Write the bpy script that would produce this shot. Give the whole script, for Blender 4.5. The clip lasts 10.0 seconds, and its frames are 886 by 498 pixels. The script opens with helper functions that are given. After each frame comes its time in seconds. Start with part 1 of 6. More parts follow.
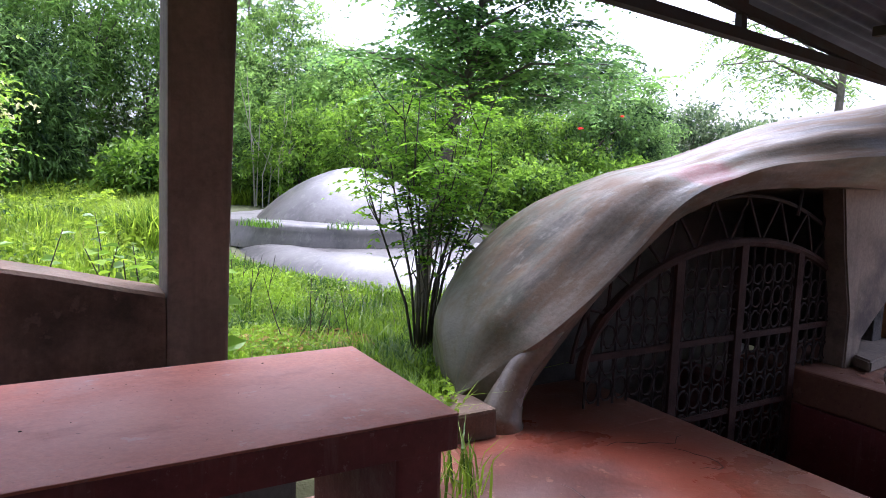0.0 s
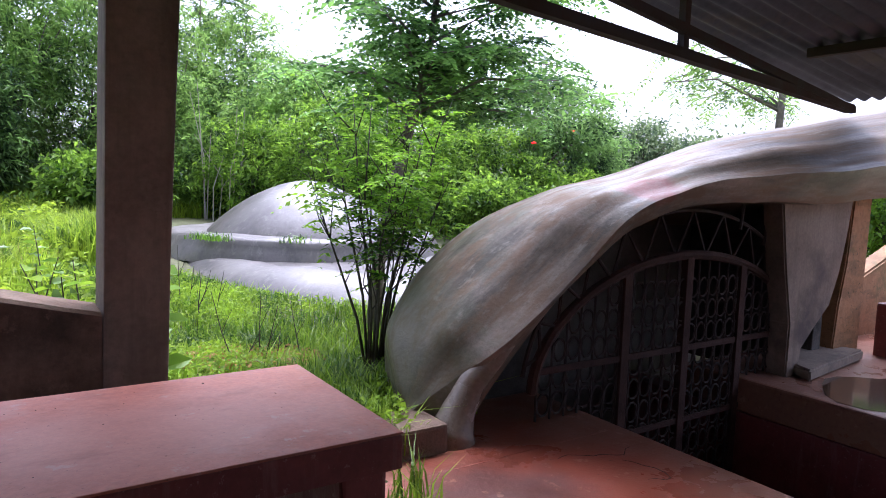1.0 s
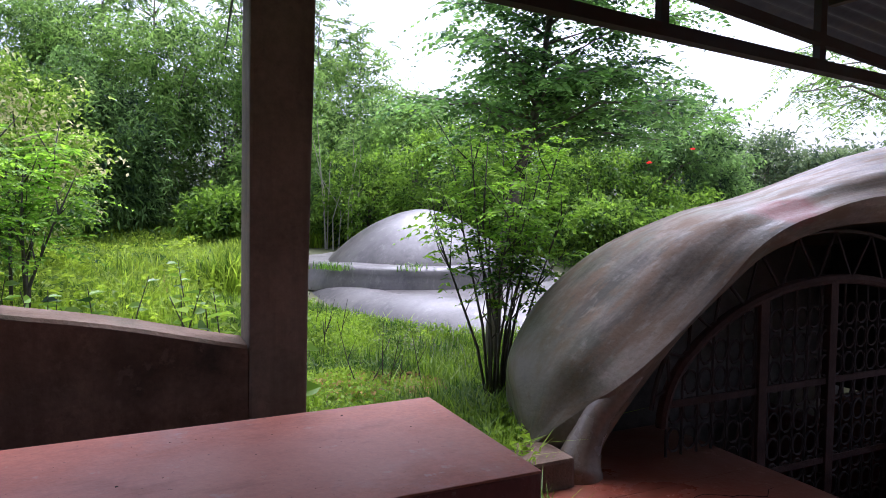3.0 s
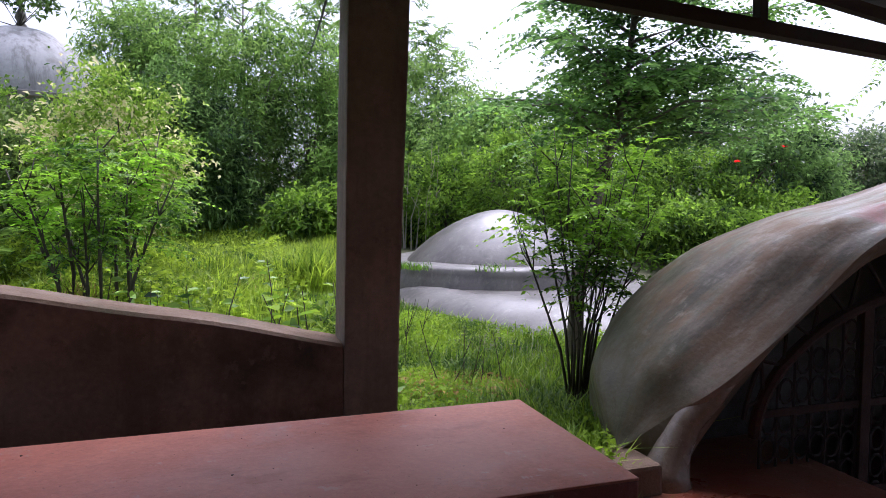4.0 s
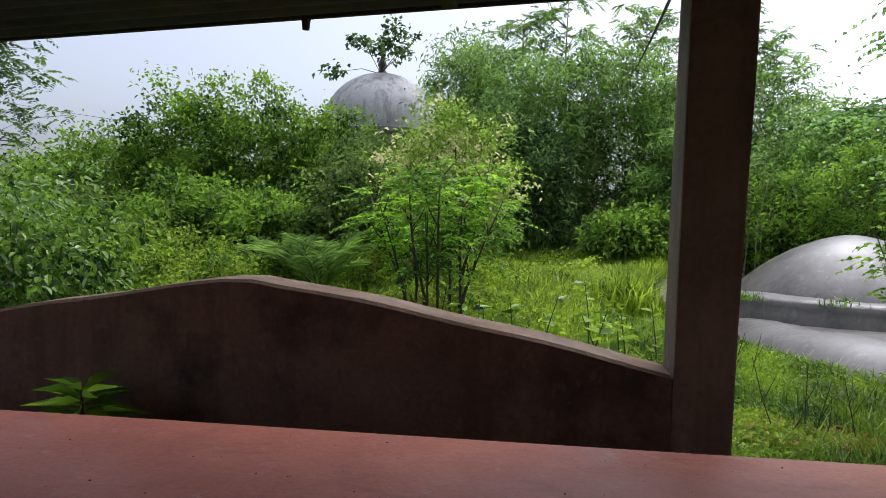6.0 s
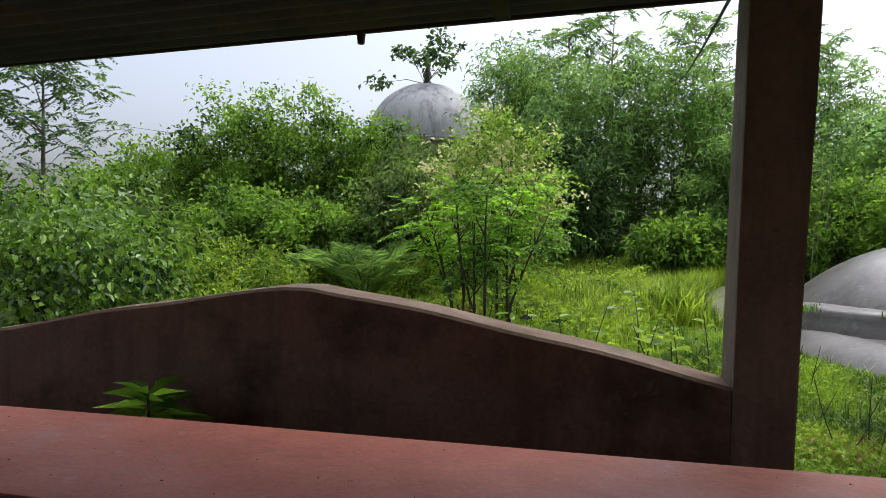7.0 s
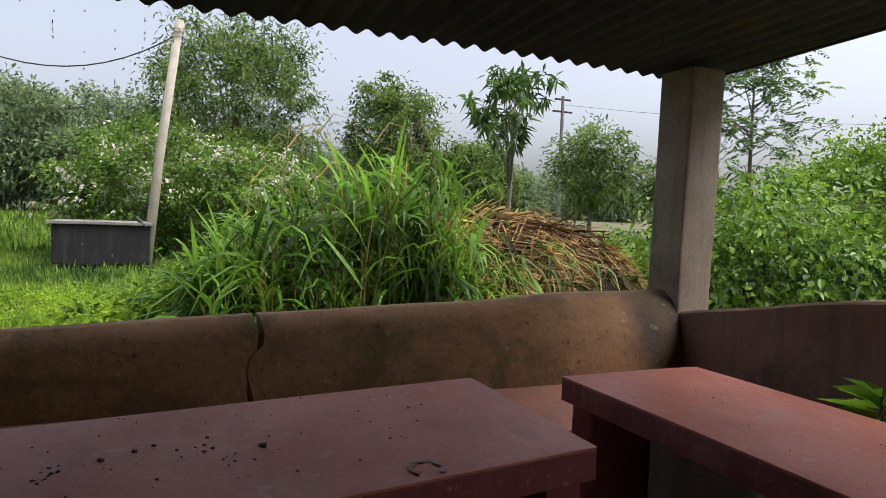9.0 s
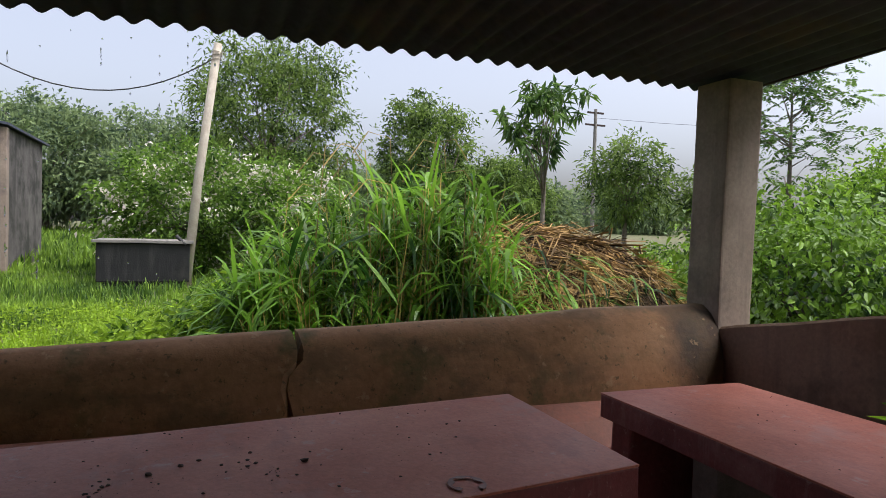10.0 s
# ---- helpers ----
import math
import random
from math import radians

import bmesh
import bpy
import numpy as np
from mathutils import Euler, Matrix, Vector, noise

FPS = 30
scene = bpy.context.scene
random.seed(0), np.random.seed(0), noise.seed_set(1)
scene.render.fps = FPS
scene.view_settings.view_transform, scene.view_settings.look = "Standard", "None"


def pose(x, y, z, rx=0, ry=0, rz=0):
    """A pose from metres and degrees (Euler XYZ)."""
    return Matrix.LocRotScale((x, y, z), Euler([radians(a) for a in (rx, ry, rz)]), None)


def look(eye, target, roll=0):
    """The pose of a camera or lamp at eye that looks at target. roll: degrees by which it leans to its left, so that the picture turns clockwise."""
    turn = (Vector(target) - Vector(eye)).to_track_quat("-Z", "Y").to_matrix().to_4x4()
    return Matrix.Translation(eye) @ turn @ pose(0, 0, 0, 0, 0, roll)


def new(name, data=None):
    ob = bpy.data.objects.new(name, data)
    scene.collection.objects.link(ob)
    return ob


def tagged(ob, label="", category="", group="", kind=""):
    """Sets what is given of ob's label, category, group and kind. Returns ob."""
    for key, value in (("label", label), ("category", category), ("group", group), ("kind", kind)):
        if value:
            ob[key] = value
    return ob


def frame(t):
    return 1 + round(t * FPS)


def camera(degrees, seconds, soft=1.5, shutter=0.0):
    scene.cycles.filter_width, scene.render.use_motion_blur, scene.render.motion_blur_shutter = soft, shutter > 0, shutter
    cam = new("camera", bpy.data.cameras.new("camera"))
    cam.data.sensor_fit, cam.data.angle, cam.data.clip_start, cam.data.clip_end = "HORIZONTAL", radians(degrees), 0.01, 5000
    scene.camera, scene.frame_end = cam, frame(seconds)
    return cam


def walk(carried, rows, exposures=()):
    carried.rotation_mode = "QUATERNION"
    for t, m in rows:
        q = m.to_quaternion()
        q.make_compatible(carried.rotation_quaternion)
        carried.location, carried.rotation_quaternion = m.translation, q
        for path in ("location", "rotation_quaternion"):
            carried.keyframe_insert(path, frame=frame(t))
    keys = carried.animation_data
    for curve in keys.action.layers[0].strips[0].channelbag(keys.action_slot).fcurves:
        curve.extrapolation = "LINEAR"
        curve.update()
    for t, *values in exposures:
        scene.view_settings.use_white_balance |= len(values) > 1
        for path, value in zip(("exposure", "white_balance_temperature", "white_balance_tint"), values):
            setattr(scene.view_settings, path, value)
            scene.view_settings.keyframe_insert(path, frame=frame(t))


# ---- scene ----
cam = camera(67.2, 10.0, soft=0.65)
PATH = [
    (0, (0.968, 0.673, 1.317), (1.969, 2.389, 1.089), 1.8),
    (0.5, (1.002, 0.665, 1.323), (2.117, 2.313, 1.121), 1.7),
    (1, (0.999, 0.668, 1.326), (2.112, 2.319, 1.14), 2.0),
    (1.5, (0.976, 0.659, 1.342), (1.977, 2.379, 1.146), -0.6),
    (2, (0.952, 0.661, 1.355), (1.866, 2.433, 1.199), -1.0),
    (3.3, (0.942, 0.692, 1.357), (1.745, 2.52, 1.239), 0.7),
    (3.5, (0.91, 0.669, 1.366), (1.69, 2.507, 1.239), 1.1),
    (4, (0.882, 0.68, 1.372), (1.502, 2.577, 1.249), 0.2),
    (4.2, (0.872, 0.68, 1.383), (1.366, 2.616, 1.279), -0.5),
    (4.5, (0.845, 0.703, 1.384), (1.071, 2.689, 1.33), -0.7),
    (5, (0.808, 0.661, 1.396), (0.702, 2.657, 1.341), 0.7),
    (5.5, (0.818, 0.676, 1.383), (0.566, 2.659, 1.308), 0.8),
    (6.8, (0.8, 0.654, 1.392), (0.458, 2.624, 1.341), 1.7),
    (7, (0.783, 0.645, 1.388), (0.367, 2.6, 1.342), 0.9),
    (7.5, (0.783, 0.651, 1.388), (0.246, 2.576, 1.298), -1.2),
    (7.8, (0.768, 0.672, 1.392), (0.081, 2.549, 1.32), -2.6),
    (8, (0.782, 0.681, 1.34), (-0.27, 2.382, 1.282), -4.0),
    (8.2, (0.775, 0.606, 1.339), (-0.616, 2.041, 1.254), -3.5),
    (8.5, (0.715, 0.599, 1.344), (-0.928, 1.73, 1.2), -1.2),
    (9, (0.676, 0.566, 1.332), (-1.162, 1.349, 1.237), 2.1),
    (9.5, (0.671, 0.575, 1.333), (-1.158, 1.374, 1.196), 1.0),
    (10, (0.683, 0.55, 1.336), (-1.193, 1.24, 1.283), 1.5),
]
EXPOSURES = [(0.0, 1.64, 5400, 24), (1.0, 1.60, 5400, 25), (2.0, 1.28, 5400, 25), (4.0, 0.90, 5600, 24), (5.0, 0.54, 5800, 18), (7.5, 0.70, 6150, 13), (8.2, 0.88, 6650, 13), (9.0, 0.90, 6250, 14), (10.0, 0.90, 6150, 15)]
walk(cam, [(t, look(eye, target, roll)) for t, eye, target, roll in PATH], EXPOSURES)

# ---- world and light ----
world = bpy.data.worlds.new("overcast_sky")
scene.world = world
world.use_nodes = True
wn = world.node_tree.nodes
sky = wn.new("ShaderNodeTexSky")
sky.sky_type, sky.sun_disc = "NISHITA", False
sky.sun_elevation, sky.sun_rotation = radians(62), radians(34)
sky.air_density, sky.dust_density = 1.0, 6.0
soft_sky = wn.new("ShaderNodeHueSaturation")
soft_sky.inputs["Saturation"].default_value = 0.45
world.node_tree.links.new(sky.outputs[0], soft_sky.inputs["Color"])
world.node_tree.links.new(soft_sky.outputs[0], wn["Background"].inputs["Color"])
wn["Background"].inputs["Strength"].default_value = 0.15
sun = new("sun", bpy.data.lights.new("sun", "SUN"))
sun.data.energy, sun.data.angle, sun.data.color = 1.5, radians(50), (1.0, 0.98, 0.96)
sun.matrix_world = look((4, 6, 15), (0, 0, 0))

# ---- materials ----
def mat(name, col, col2=None, rough=0.8, scale=6.0, fine=60.0, bump=0.15, metal=0.0, stain=None, stain_scale=1.3, stain_at=0.55, wet=0.0):
    """A surface with mottling, fine grain, an optional stain layer and relief."""
    m = bpy.data.materials.new(name)
    m.use_nodes = True
    nt, p = m.node_tree, m.node_tree.nodes["Principled BSDF"]
    col2 = col2 or tuple(c * 0.6 for c in col)
    tc = nt.nodes.new("ShaderNodeTexCoord")

    def tex(s, detail, rough_=0.6):
        n = nt.nodes.new("ShaderNodeTexNoise")
        n.inputs["Scale"].default_value, n.inputs["Detail"].default_value, n.inputs["Roughness"].default_value = s, detail, rough_
        nt.links.new(tc.outputs["Object"], n.inputs["Vector"])
        return n.outputs["Fac"]

    def ramp(fac, a, b):
        r = nt.nodes.new("ShaderNodeMapRange")
        r.inputs["From Min"].default_value, r.inputs["From Max"].default_value = a, b
        nt.links.new(fac, r.inputs["Value"])
        return r.outputs["Result"]

    def mix(fac, a, b):
        x = nt.nodes.new("ShaderNodeMix")
        x.data_type = "RGBA"
        nt.links.new(fac, x.inputs["Factor"])
        for sock, v in ((x.inputs["A"], a), (x.inputs["B"], b)):
            if isinstance(v, tuple):
                sock.default_value = (*v, 1)
            else:
                nt.links.new(v, sock)
        return x.outputs["Result"]
    big, small = tex(scale, 6), tex(fine, 4)
    c = mix(ramp(big, 0.35, 0.68), col, col2)
    g = mix(ramp(small, 0.3, 0.75), tuple(min(1, v * 1.12) for v in col), tuple(v * 0.7 for v in col2))
    fac = nt.nodes.new("ShaderNodeMix")
    fac.data_type = "RGBA"
    fac.inputs["Factor"].default_value = 0.35
    nt.links.new(c, fac.inputs["A"]), nt.links.new(g, fac.inputs["B"])
    c = fac.outputs["Result"]
    st = ramp(tex(stain_scale, 8, 0.7), stain_at - 0.04, stain_at + 0.1)
    if stain:
        c = mix(st, c, stain)
    nt.links.new(c, p.inputs["Base Color"])
    r = nt.nodes.new("ShaderNodeMapRange")
    r.inputs["From Min"].default_value, r.inputs["From Max"].default_value = 0.3, 0.7
    r.inputs["To Min"].default_value, r.inputs["To Max"].default_value = max(0.05, rough - 0.12 - wet), min(1, rough + 0.1)
    nt.links.new(big, r.inputs["Value"])
    nt.links.new(r.outputs["Result"], p.inputs["Roughness"])
    p.inputs["Metallic"].default_value = metal
    b = nt.nodes.new("ShaderNodeBump")
    b.inputs["Strength"].default_value, b.inputs["Distance"].default_value = bump, 0.02
    add = nt.nodes.new("ShaderNodeMath")
    add.operation = "ADD"
    nt.links.new(big, add.inputs[0]), nt.links.new(small, add.inputs[1])
    nt.links.new(add.outputs[0], b.inputs["Height"])
    nt.links.new(b.outputs[0], p.inputs["Normal"])
    return m


def leaf_mat(name, dark, light, gloss=0.35, through_light=0.3, odd=None, odd_at=0.86):
    """Leaves: each one its own tone, light passing through, a waxy shine."""
    dark, light = tuple(c * k for c, k in zip(dark, (0.9, 0.92, 0.8))), tuple(c * k for c, k in zip(light, (1.8, 1.72, 1.1)))
    m = bpy.data.materials.new(name)
    m.use_nodes = True
    nt, p = m.node_tree, m.node_tree.nodes["Principled BSDF"]
    geo = nt.nodes.new("ShaderNodeNewGeometry")
    tc = nt.nodes.new("ShaderNodeTexCoord")
    n = nt.nodes.new("ShaderNodeTexNoise")
    n.inputs["Scale"].default_value, n.inputs["Detail"].default_value = 1.5, 3
    nt.links.new(tc.outputs["Object"], n.inputs["Vector"])
    av = nt.nodes.new("ShaderNodeMath")
    av.operation = "MULTIPLY_ADD"
    av.inputs[1].default_value = 0.55
    nt.links.new(geo.outputs["Random Per Island"], av.inputs[0])
    half = nt.nodes.new("ShaderNodeMath")
    half.operation = "MULTIPLY_ADD"
    half.inputs[1].default_value, half.inputs[2].default_value = 2.2, -0.86
    nt.links.new(n.outputs["Fac"], half.inputs[0])
    nt.links.new(half.outputs[0], av.inputs[2])
    ramp = nt.nodes.new("ShaderNodeValToRGB")
    ramp.color_ramp.elements[0].color, ramp.color_ramp.elements[1].color = (*dark, 1), (*light, 1)
    ramp.color_ramp.elements[0].position, ramp.color_ramp.elements[1].position = 0.1, 0.9
    if odd:
        ramp.color_ramp.elements[1].position = odd_at - 0.12
        e = ramp.color_ramp.elements.new(odd_at)
        e.color = (*odd, 1)
    nt.links.new(av.outputs[0], ramp.inputs[0])
    nt.links.new(ramp.outputs[0], p.inputs["Base Color"])
    p.inputs["Roughness"].default_value, p.inputs["Specular IOR Level"].default_value = gloss + 0.08, 0.22
    tr = nt.nodes.new("ShaderNodeBsdfTranslucent")
    bright = nt.nodes.new("ShaderNodeHueSaturation")
    bright.inputs["Value"].default_value = 2.0
    nt.links.new(ramp.outputs[0], bright.inputs["Color"])
    nt.links.new(bright.outputs[0], tr.inputs["Color"])
    mx = nt.nodes.new("ShaderNodeMixShader")
    mx.inputs[0].default_value = through_light
    nt.links.new(p.outputs[0], mx.inputs[1]), nt.links.new(tr.outputs[0], mx.inputs[2])
    nt.links.new(mx.outputs[0], nt.nodes["Material Output"].inputs["Surface"])
    return m


M = {
    "plaster": mat("grey_cement_plaster", (0.28, 0.22, 0.17), (0.17, 0.132, 0.10), 0.85, 3, 45, 0.12, stain=(0.10, 0.08, 0.07)),
    "parapet": mat("stained_cement_parapet", (0.27, 0.175, 0.125), (0.15, 0.098, 0.072), 0.9, 2.2, 50, 0.13, stain=(0.065, 0.05, 0.04)),
    "coping": mat("worn_wet_cement_coping", (0.20, 0.128, 0.078), (0.12, 0.076, 0.048), 0.85, 5, 60, 0.3, stain=(0.12, 0.10, 0.06), stain_scale=3.0, stain_at=0.56, wet=0.15),
    "mossy": mat("mossy_mud_plaster", (0.40, 0.21, 0.095), (0.23, 0.12, 0.052), 0.85, 2.6, 30, 0.2, stain=(0.11, 0.10, 0.035), stain_scale=2.4, stain_at=0.57),
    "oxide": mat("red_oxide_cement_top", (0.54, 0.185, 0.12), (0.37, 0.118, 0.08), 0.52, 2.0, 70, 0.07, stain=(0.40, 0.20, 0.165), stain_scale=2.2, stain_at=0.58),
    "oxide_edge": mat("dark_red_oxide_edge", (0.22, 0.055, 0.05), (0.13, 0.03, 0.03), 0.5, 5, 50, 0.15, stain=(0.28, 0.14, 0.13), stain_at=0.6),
    "kerb": mat("brown_worn_cement", (0.18, 0.11, 0.07), (0.10, 0.066, 0.044), 0.8, 6, 50, 0.3),
    "floor": mat("worn_red_oxide_floor", (0.31, 0.155, 0.10), (0.21, 0.10, 0.066), 0.5, 1.5, 30, 0.15, stain=(0.24, 0.07, 0.04), stain_scale=1.1, stain_at=0.56, wet=0.25),
    "concrete": mat("raw_grey_concrete", (0.24, 0.225, 0.20), (0.15, 0.14, 0.125), 0.85, 4, 60, 0.3, stain=(0.10, 0.095, 0.08)),
    "shell": mat("wet_cement_shell", (0.25, 0.20, 0.15), (0.155, 0.124, 0.093), 0.42, 2.2, 40, 0.13, stain=(0.13, 0.14, 0.09), stain_scale=0.9, stain_at=0.56, wet=0.25),
    "dome": mat("wet_cement_dome", (0.115, 0.102, 0.09), (0.075, 0.066, 0.058), 0.5, 1.2, 24, 0.10, stain=(0.085, 0.085, 0.06), stain_scale=1.1, stain_at=0.6, wet=0.1),
    "limed": mat("weathered_limewash_dome", (0.50, 0.49, 0.48), (0.40, 0.39, 0.38), 0.7, 0.6, 8, 0.1, stain=(0.26, 0.25, 0.23), stain_scale=0.7, stain_at=0.55),
    "roof": mat("weathered_roof_sheet", (0.07, 0.082, 0.115), (0.038, 0.044, 0.06), 0.7, 1.2, 20, 0.1, stain=(0.09, 0.085, 0.08)),
    "steel": mat("dark_painted_steel", (0.04, 0.035, 0.034), (0.06, 0.034, 0.026), 0.8, 8, 60, 0.1),
    "rust": mat("rusty_iron", (0.075, 0.036, 0.028), (0.035, 0.022, 0.018), 0.85, 9, 70, 0.3),
    "bark": mat("grey_brown_bark", (0.22, 0.185, 0.145), (0.12, 0.10, 0.075), 0.9, 12, 60, 0.6),
    "stem": mat("dark_wet_stems", (0.07, 0.055, 0.04), (0.035, 0.03, 0.02), 0.7, 14, 60, 0.4),
    "soil": mat("soil_under_grass", (0.10, 0.12, 0.035), (0.10, 0.085, 0.05), 0.95, 0.8, 12, 0.6, stain=(0.16, 0.09, 0.055), stain_scale=0.35, stain_at=0.62),
    "pole": mat("weathered_pole", (0.42, 0.38, 0.30), (0.30, 0.26, 0.20), 0.85, 5, 50, 0.2),
    # dark block of the hut; also carries the painted shade of the pit
    "block": mat("dark_block_and_painted_pit_shade", (0.13, 0.12, 0.11), (0.07, 0.065, 0.06), 0.85, 2, 40, 0.3, stain=(0.035, 0.035, 0.03), stain_at=0.5),
    "tank": mat("black_wet_concrete", (0.02, 0.02, 0.019), (0.012, 0.012, 0.012), 0.7, 2, 40, 0.3, stain=(0.035, 0.035, 0.03), stain_at=0.6),
    # unseen back wall, this pale only to throw fill light into the shelter
    "back": mat("pale_bounce_wall", (0.66, 0.60, 0.54), (0.52, 0.46, 0.41), 0.9, 1.5, 30, 0.2),
    "mud": mat("dry_mud_crumbs", (0.10, 0.052, 0.038), (0.055, 0.03, 0.022), 0.95, 20, 90, 0.4),
    "cable": mat("black_cable", (0.03, 0.03, 0.03), None, 0.6),
    "water": mat("standing_water", (0.10, 0.065, 0.045), (0.07, 0.045, 0.03), 0.06, 1, 6, 0.02),
    "redpaint": mat("faded_red_paint", (0.46, 0.16, 0.09), (0.34, 0.15, 0.10), 0.55, 8, 60, 0.2),
    "ring": mat("damp_ring_mark", (0.26, 0.105, 0.085), (0.20, 0.075, 0.06), 0.5, 8, 60, 0.05),
    "crackfill": mat("dark_crack", (0.02, 0.017, 0.015), None, 0.95),
}
M["oxide"].node_tree.nodes["Principled BSDF"].inputs["Specular IOR Level"].default_value = 0.22
for k_ in ("rust", "steel", "block", "tank", "roof", "coping"):
    M[k_].node_tree.nodes["Principled BSDF"].inputs["Specular IOR Level"].default_value = 0.25
L = {
    "bush": leaf_mat("bright_feathery_leaf", (0.03, 0.078, 0.010), (0.135, 0.25, 0.024), 0.4, 0.45),
    "dark": leaf_mat("dark_tree_leaf", (0.02, 0.045, 0.02), (0.11, 0.19, 0.075), 0.38, 0.38),
    "bamboo": leaf_mat("bamboo_leaf", (0.045, 0.09, 0.03), (0.14, 0.23, 0.075), 0.4, 0.42),
    "mid": leaf_mat("green_shrub_leaf", (0.018, 0.05, 0.010), (0.115, 0.20, 0.028), 0.4, 0.4),
    "olive": leaf_mat("olive_shrub_leaf", (0.022, 0.046, 0.016), (0.09, 0.14, 0.042), 0.45, 0.36),
    "flower": leaf_mat("leaf_with_pale_bloom", (0.04, 0.09, 0.014), (0.16, 0.25, 0.045), 0.5, 0.35, odd=(0.55, 0.50, 0.28), odd_at=0.76),
    "whiteflower": leaf_mat("leaf_with_white_bloom", (0.025, 0.06, 0.014), (0.09, 0.16, 0.03), 0.5, 0.3, odd=(0.65, 0.58, 0.55)),
    "broad": leaf_mat("broad_waxy_leaf", (0.012, 0.038, 0.008), (0.10, 0.18, 0.026), 0.25, 0.28, odd=(0.20, 0.28, 0.12)),
    "grass": leaf_mat("fresh_grass", (0.034, 0.08, 0.010), (0.13, 0.205, 0.020), 0.4, 0.35),
    "fieldgrass": leaf_mat("meadow_grass", (0.045, 0.095, 0.010), (0.165, 0.235, 0.024), 0.45, 0.4),
    "fargrass": leaf_mat("wet_field_grass", (0.03, 0.07, 0.012), (0.10, 0.17, 0.03), 0.45, 0.3),
    "tallgrass": leaf_mat("tall_cane_grass", (0.010, 0.036, 0.006), (0.085, 0.17, 0.024), 0.22, 0.35),
    "drygrass": leaf_mat("dry_stalk", (0.10, 0.08, 0.04), (0.32, 0.25, 0.13), 0.7, 0.1),
    "straw": leaf_mat("wet_straw", (0.06, 0.035, 0.016), (0.30, 0.20, 0.11), 0.6, 0.05),
    "rotted": leaf_mat("rotted_straw", (0.014, 0.009, 0.005), (0.10, 0.06, 0.035), 0.6, 0.05),
    "mango": leaf_mat("long_glossy_leaf", (0.02, 0.05, 0.02), (0.07, 0.125, 0.04), 0.22, 0.3),
    # pale grey-green: the haze of distance is painted into this leaf colour
    "far": leaf_mat("far_tree_leaf_painted_haze", (0.06, 0.095, 0.065), (0.12, 0.165, 0.11), 0.6, 0.3),
    "palm": leaf_mat("palm_leaf", (0.05, 0.10, 0.025), (0.15, 0.24, 0.07), 0.35, 0.3),
    "compound": leaf_mat("dark_compound_leaf", (0.03, 0.07, 0.03), (0.10, 0.19, 0.06), 0.3, 0.5),
    "red": leaf_mat("red_petal", (0.5, 0.02, 0.03), (0.7, 0.05, 0.06), 0.5, 0.3),
}


# ---- mesh helpers ----
def part(name, bm, material, parent=None, label="", smooth=False):
    """Links a bmesh as one mesh object, under a thing when a parent is given."""
    me = bpy.data.meshes.new(name)
    bm.to_mesh(me)
    bm.free()
    if smooth:
        me.polygons.foreach_set("use_smooth", [True] * len(me.polygons))
    me.materials.append(material)
    ob = new(name, me)
    if parent:
        ob.parent = parent
    if label:
        ob["label"] = label
    return ob


def thing(name, label, category, group="", kind="", at=(0, 0, 0)):
    ob = new(name)
    ob.location = at
    return tagged(ob, label, category, group, kind)


def box(bm, x0, x1, y0, y1, z0, z1, bev=0.012, wob=0.0):
    """A bevelled box, its faces slightly uneven when wob is set."""
    r = bmesh.ops.create_cube(bm, size=1)
    vs = r["verts"]
    for v in vs:
        v.co = Vector(((x0 + x1) / 2 + v.co.x * (x1 - x0), (y0 + y1) / 2 + v.co.y * (y1 - y0), (z0 + z1) / 2 + v.co.z * (z1 - z0)))
    if wob:
        es = list({e for v in vs for e in v.link_edges})
        bmesh.ops.subdivide_edges(bm, edges=es, cuts=5, use_grid_fill=True)
        vs = bm.verts
        for v in vs:
            v.co += noise.noise_vector(v.co * 2.3) * wob
    if bev:
        es = [e for e in bm.edges if e.is_valid and len(e.link_faces) == 2 and e.calc_face_angle(0) > 0.8]
        bmesh.ops.bevel(bm, geom=es, offset=bev, segments=2, affect="EDGES", profile=0.6)
    return bm


def prism(bm, pts, axis, a, b):
    """A profile of 2D points carried along an axis from a to b."""
    def place(p, v):
        return {"x": (v, p[0], p[1]), "y": (p[0], v, p[1]), "z": (p[0], p[1], v)}[axis]
    v0 = [bm.verts.new(place(p, a)) for p in pts]
    v1 = [bm.verts.new(place(p, b)) for p in pts]
    n = len(pts)
    for i in range(n):
        bm.faces.new((v0[i], v0[(i + 1) % n], v1[(i + 1) % n], v1[i]))
    bm.faces.new(v0[::-1]), bm.faces.new(v1)
    bmesh.ops.recalc_face_normals(bm, faces=bm.faces[:])
    return bm


def tube(bm, path, radii, seg=7):
    """A round limb along a path, with a radius at each point."""
    rings = []
    for i, p in enumerate(path):
        p = Vector(p)
        d = (Vector(path[min(i + 1, len(path) - 1)]) - Vector(path[max(i - 1, 0)])).normalized()
        a = d.orthogonal().normalized()
        b = d.cross(a)
        rings.append([bm.verts.new(p + (a * math.cos(k * 2 * math.pi / seg) + b * math.sin(k * 2 * math.pi / seg)) * radii[i]) for k in range(seg)])
    for r0, r1 in zip(rings, rings[1:]):
        # keep the rings from twisting
        s = min(range(seg), key=lambda k: (r1[k].co - r0[0].co).length)
        for k in range(seg):
            bm.faces.new((r0[k], r0[(k + 1) % seg], r1[(k + 1 + s) % seg], r1[(k + s) % seg]))
    bm.faces.new(rings[0][::-1]), bm.faces.new(rings[-1])
    return bm


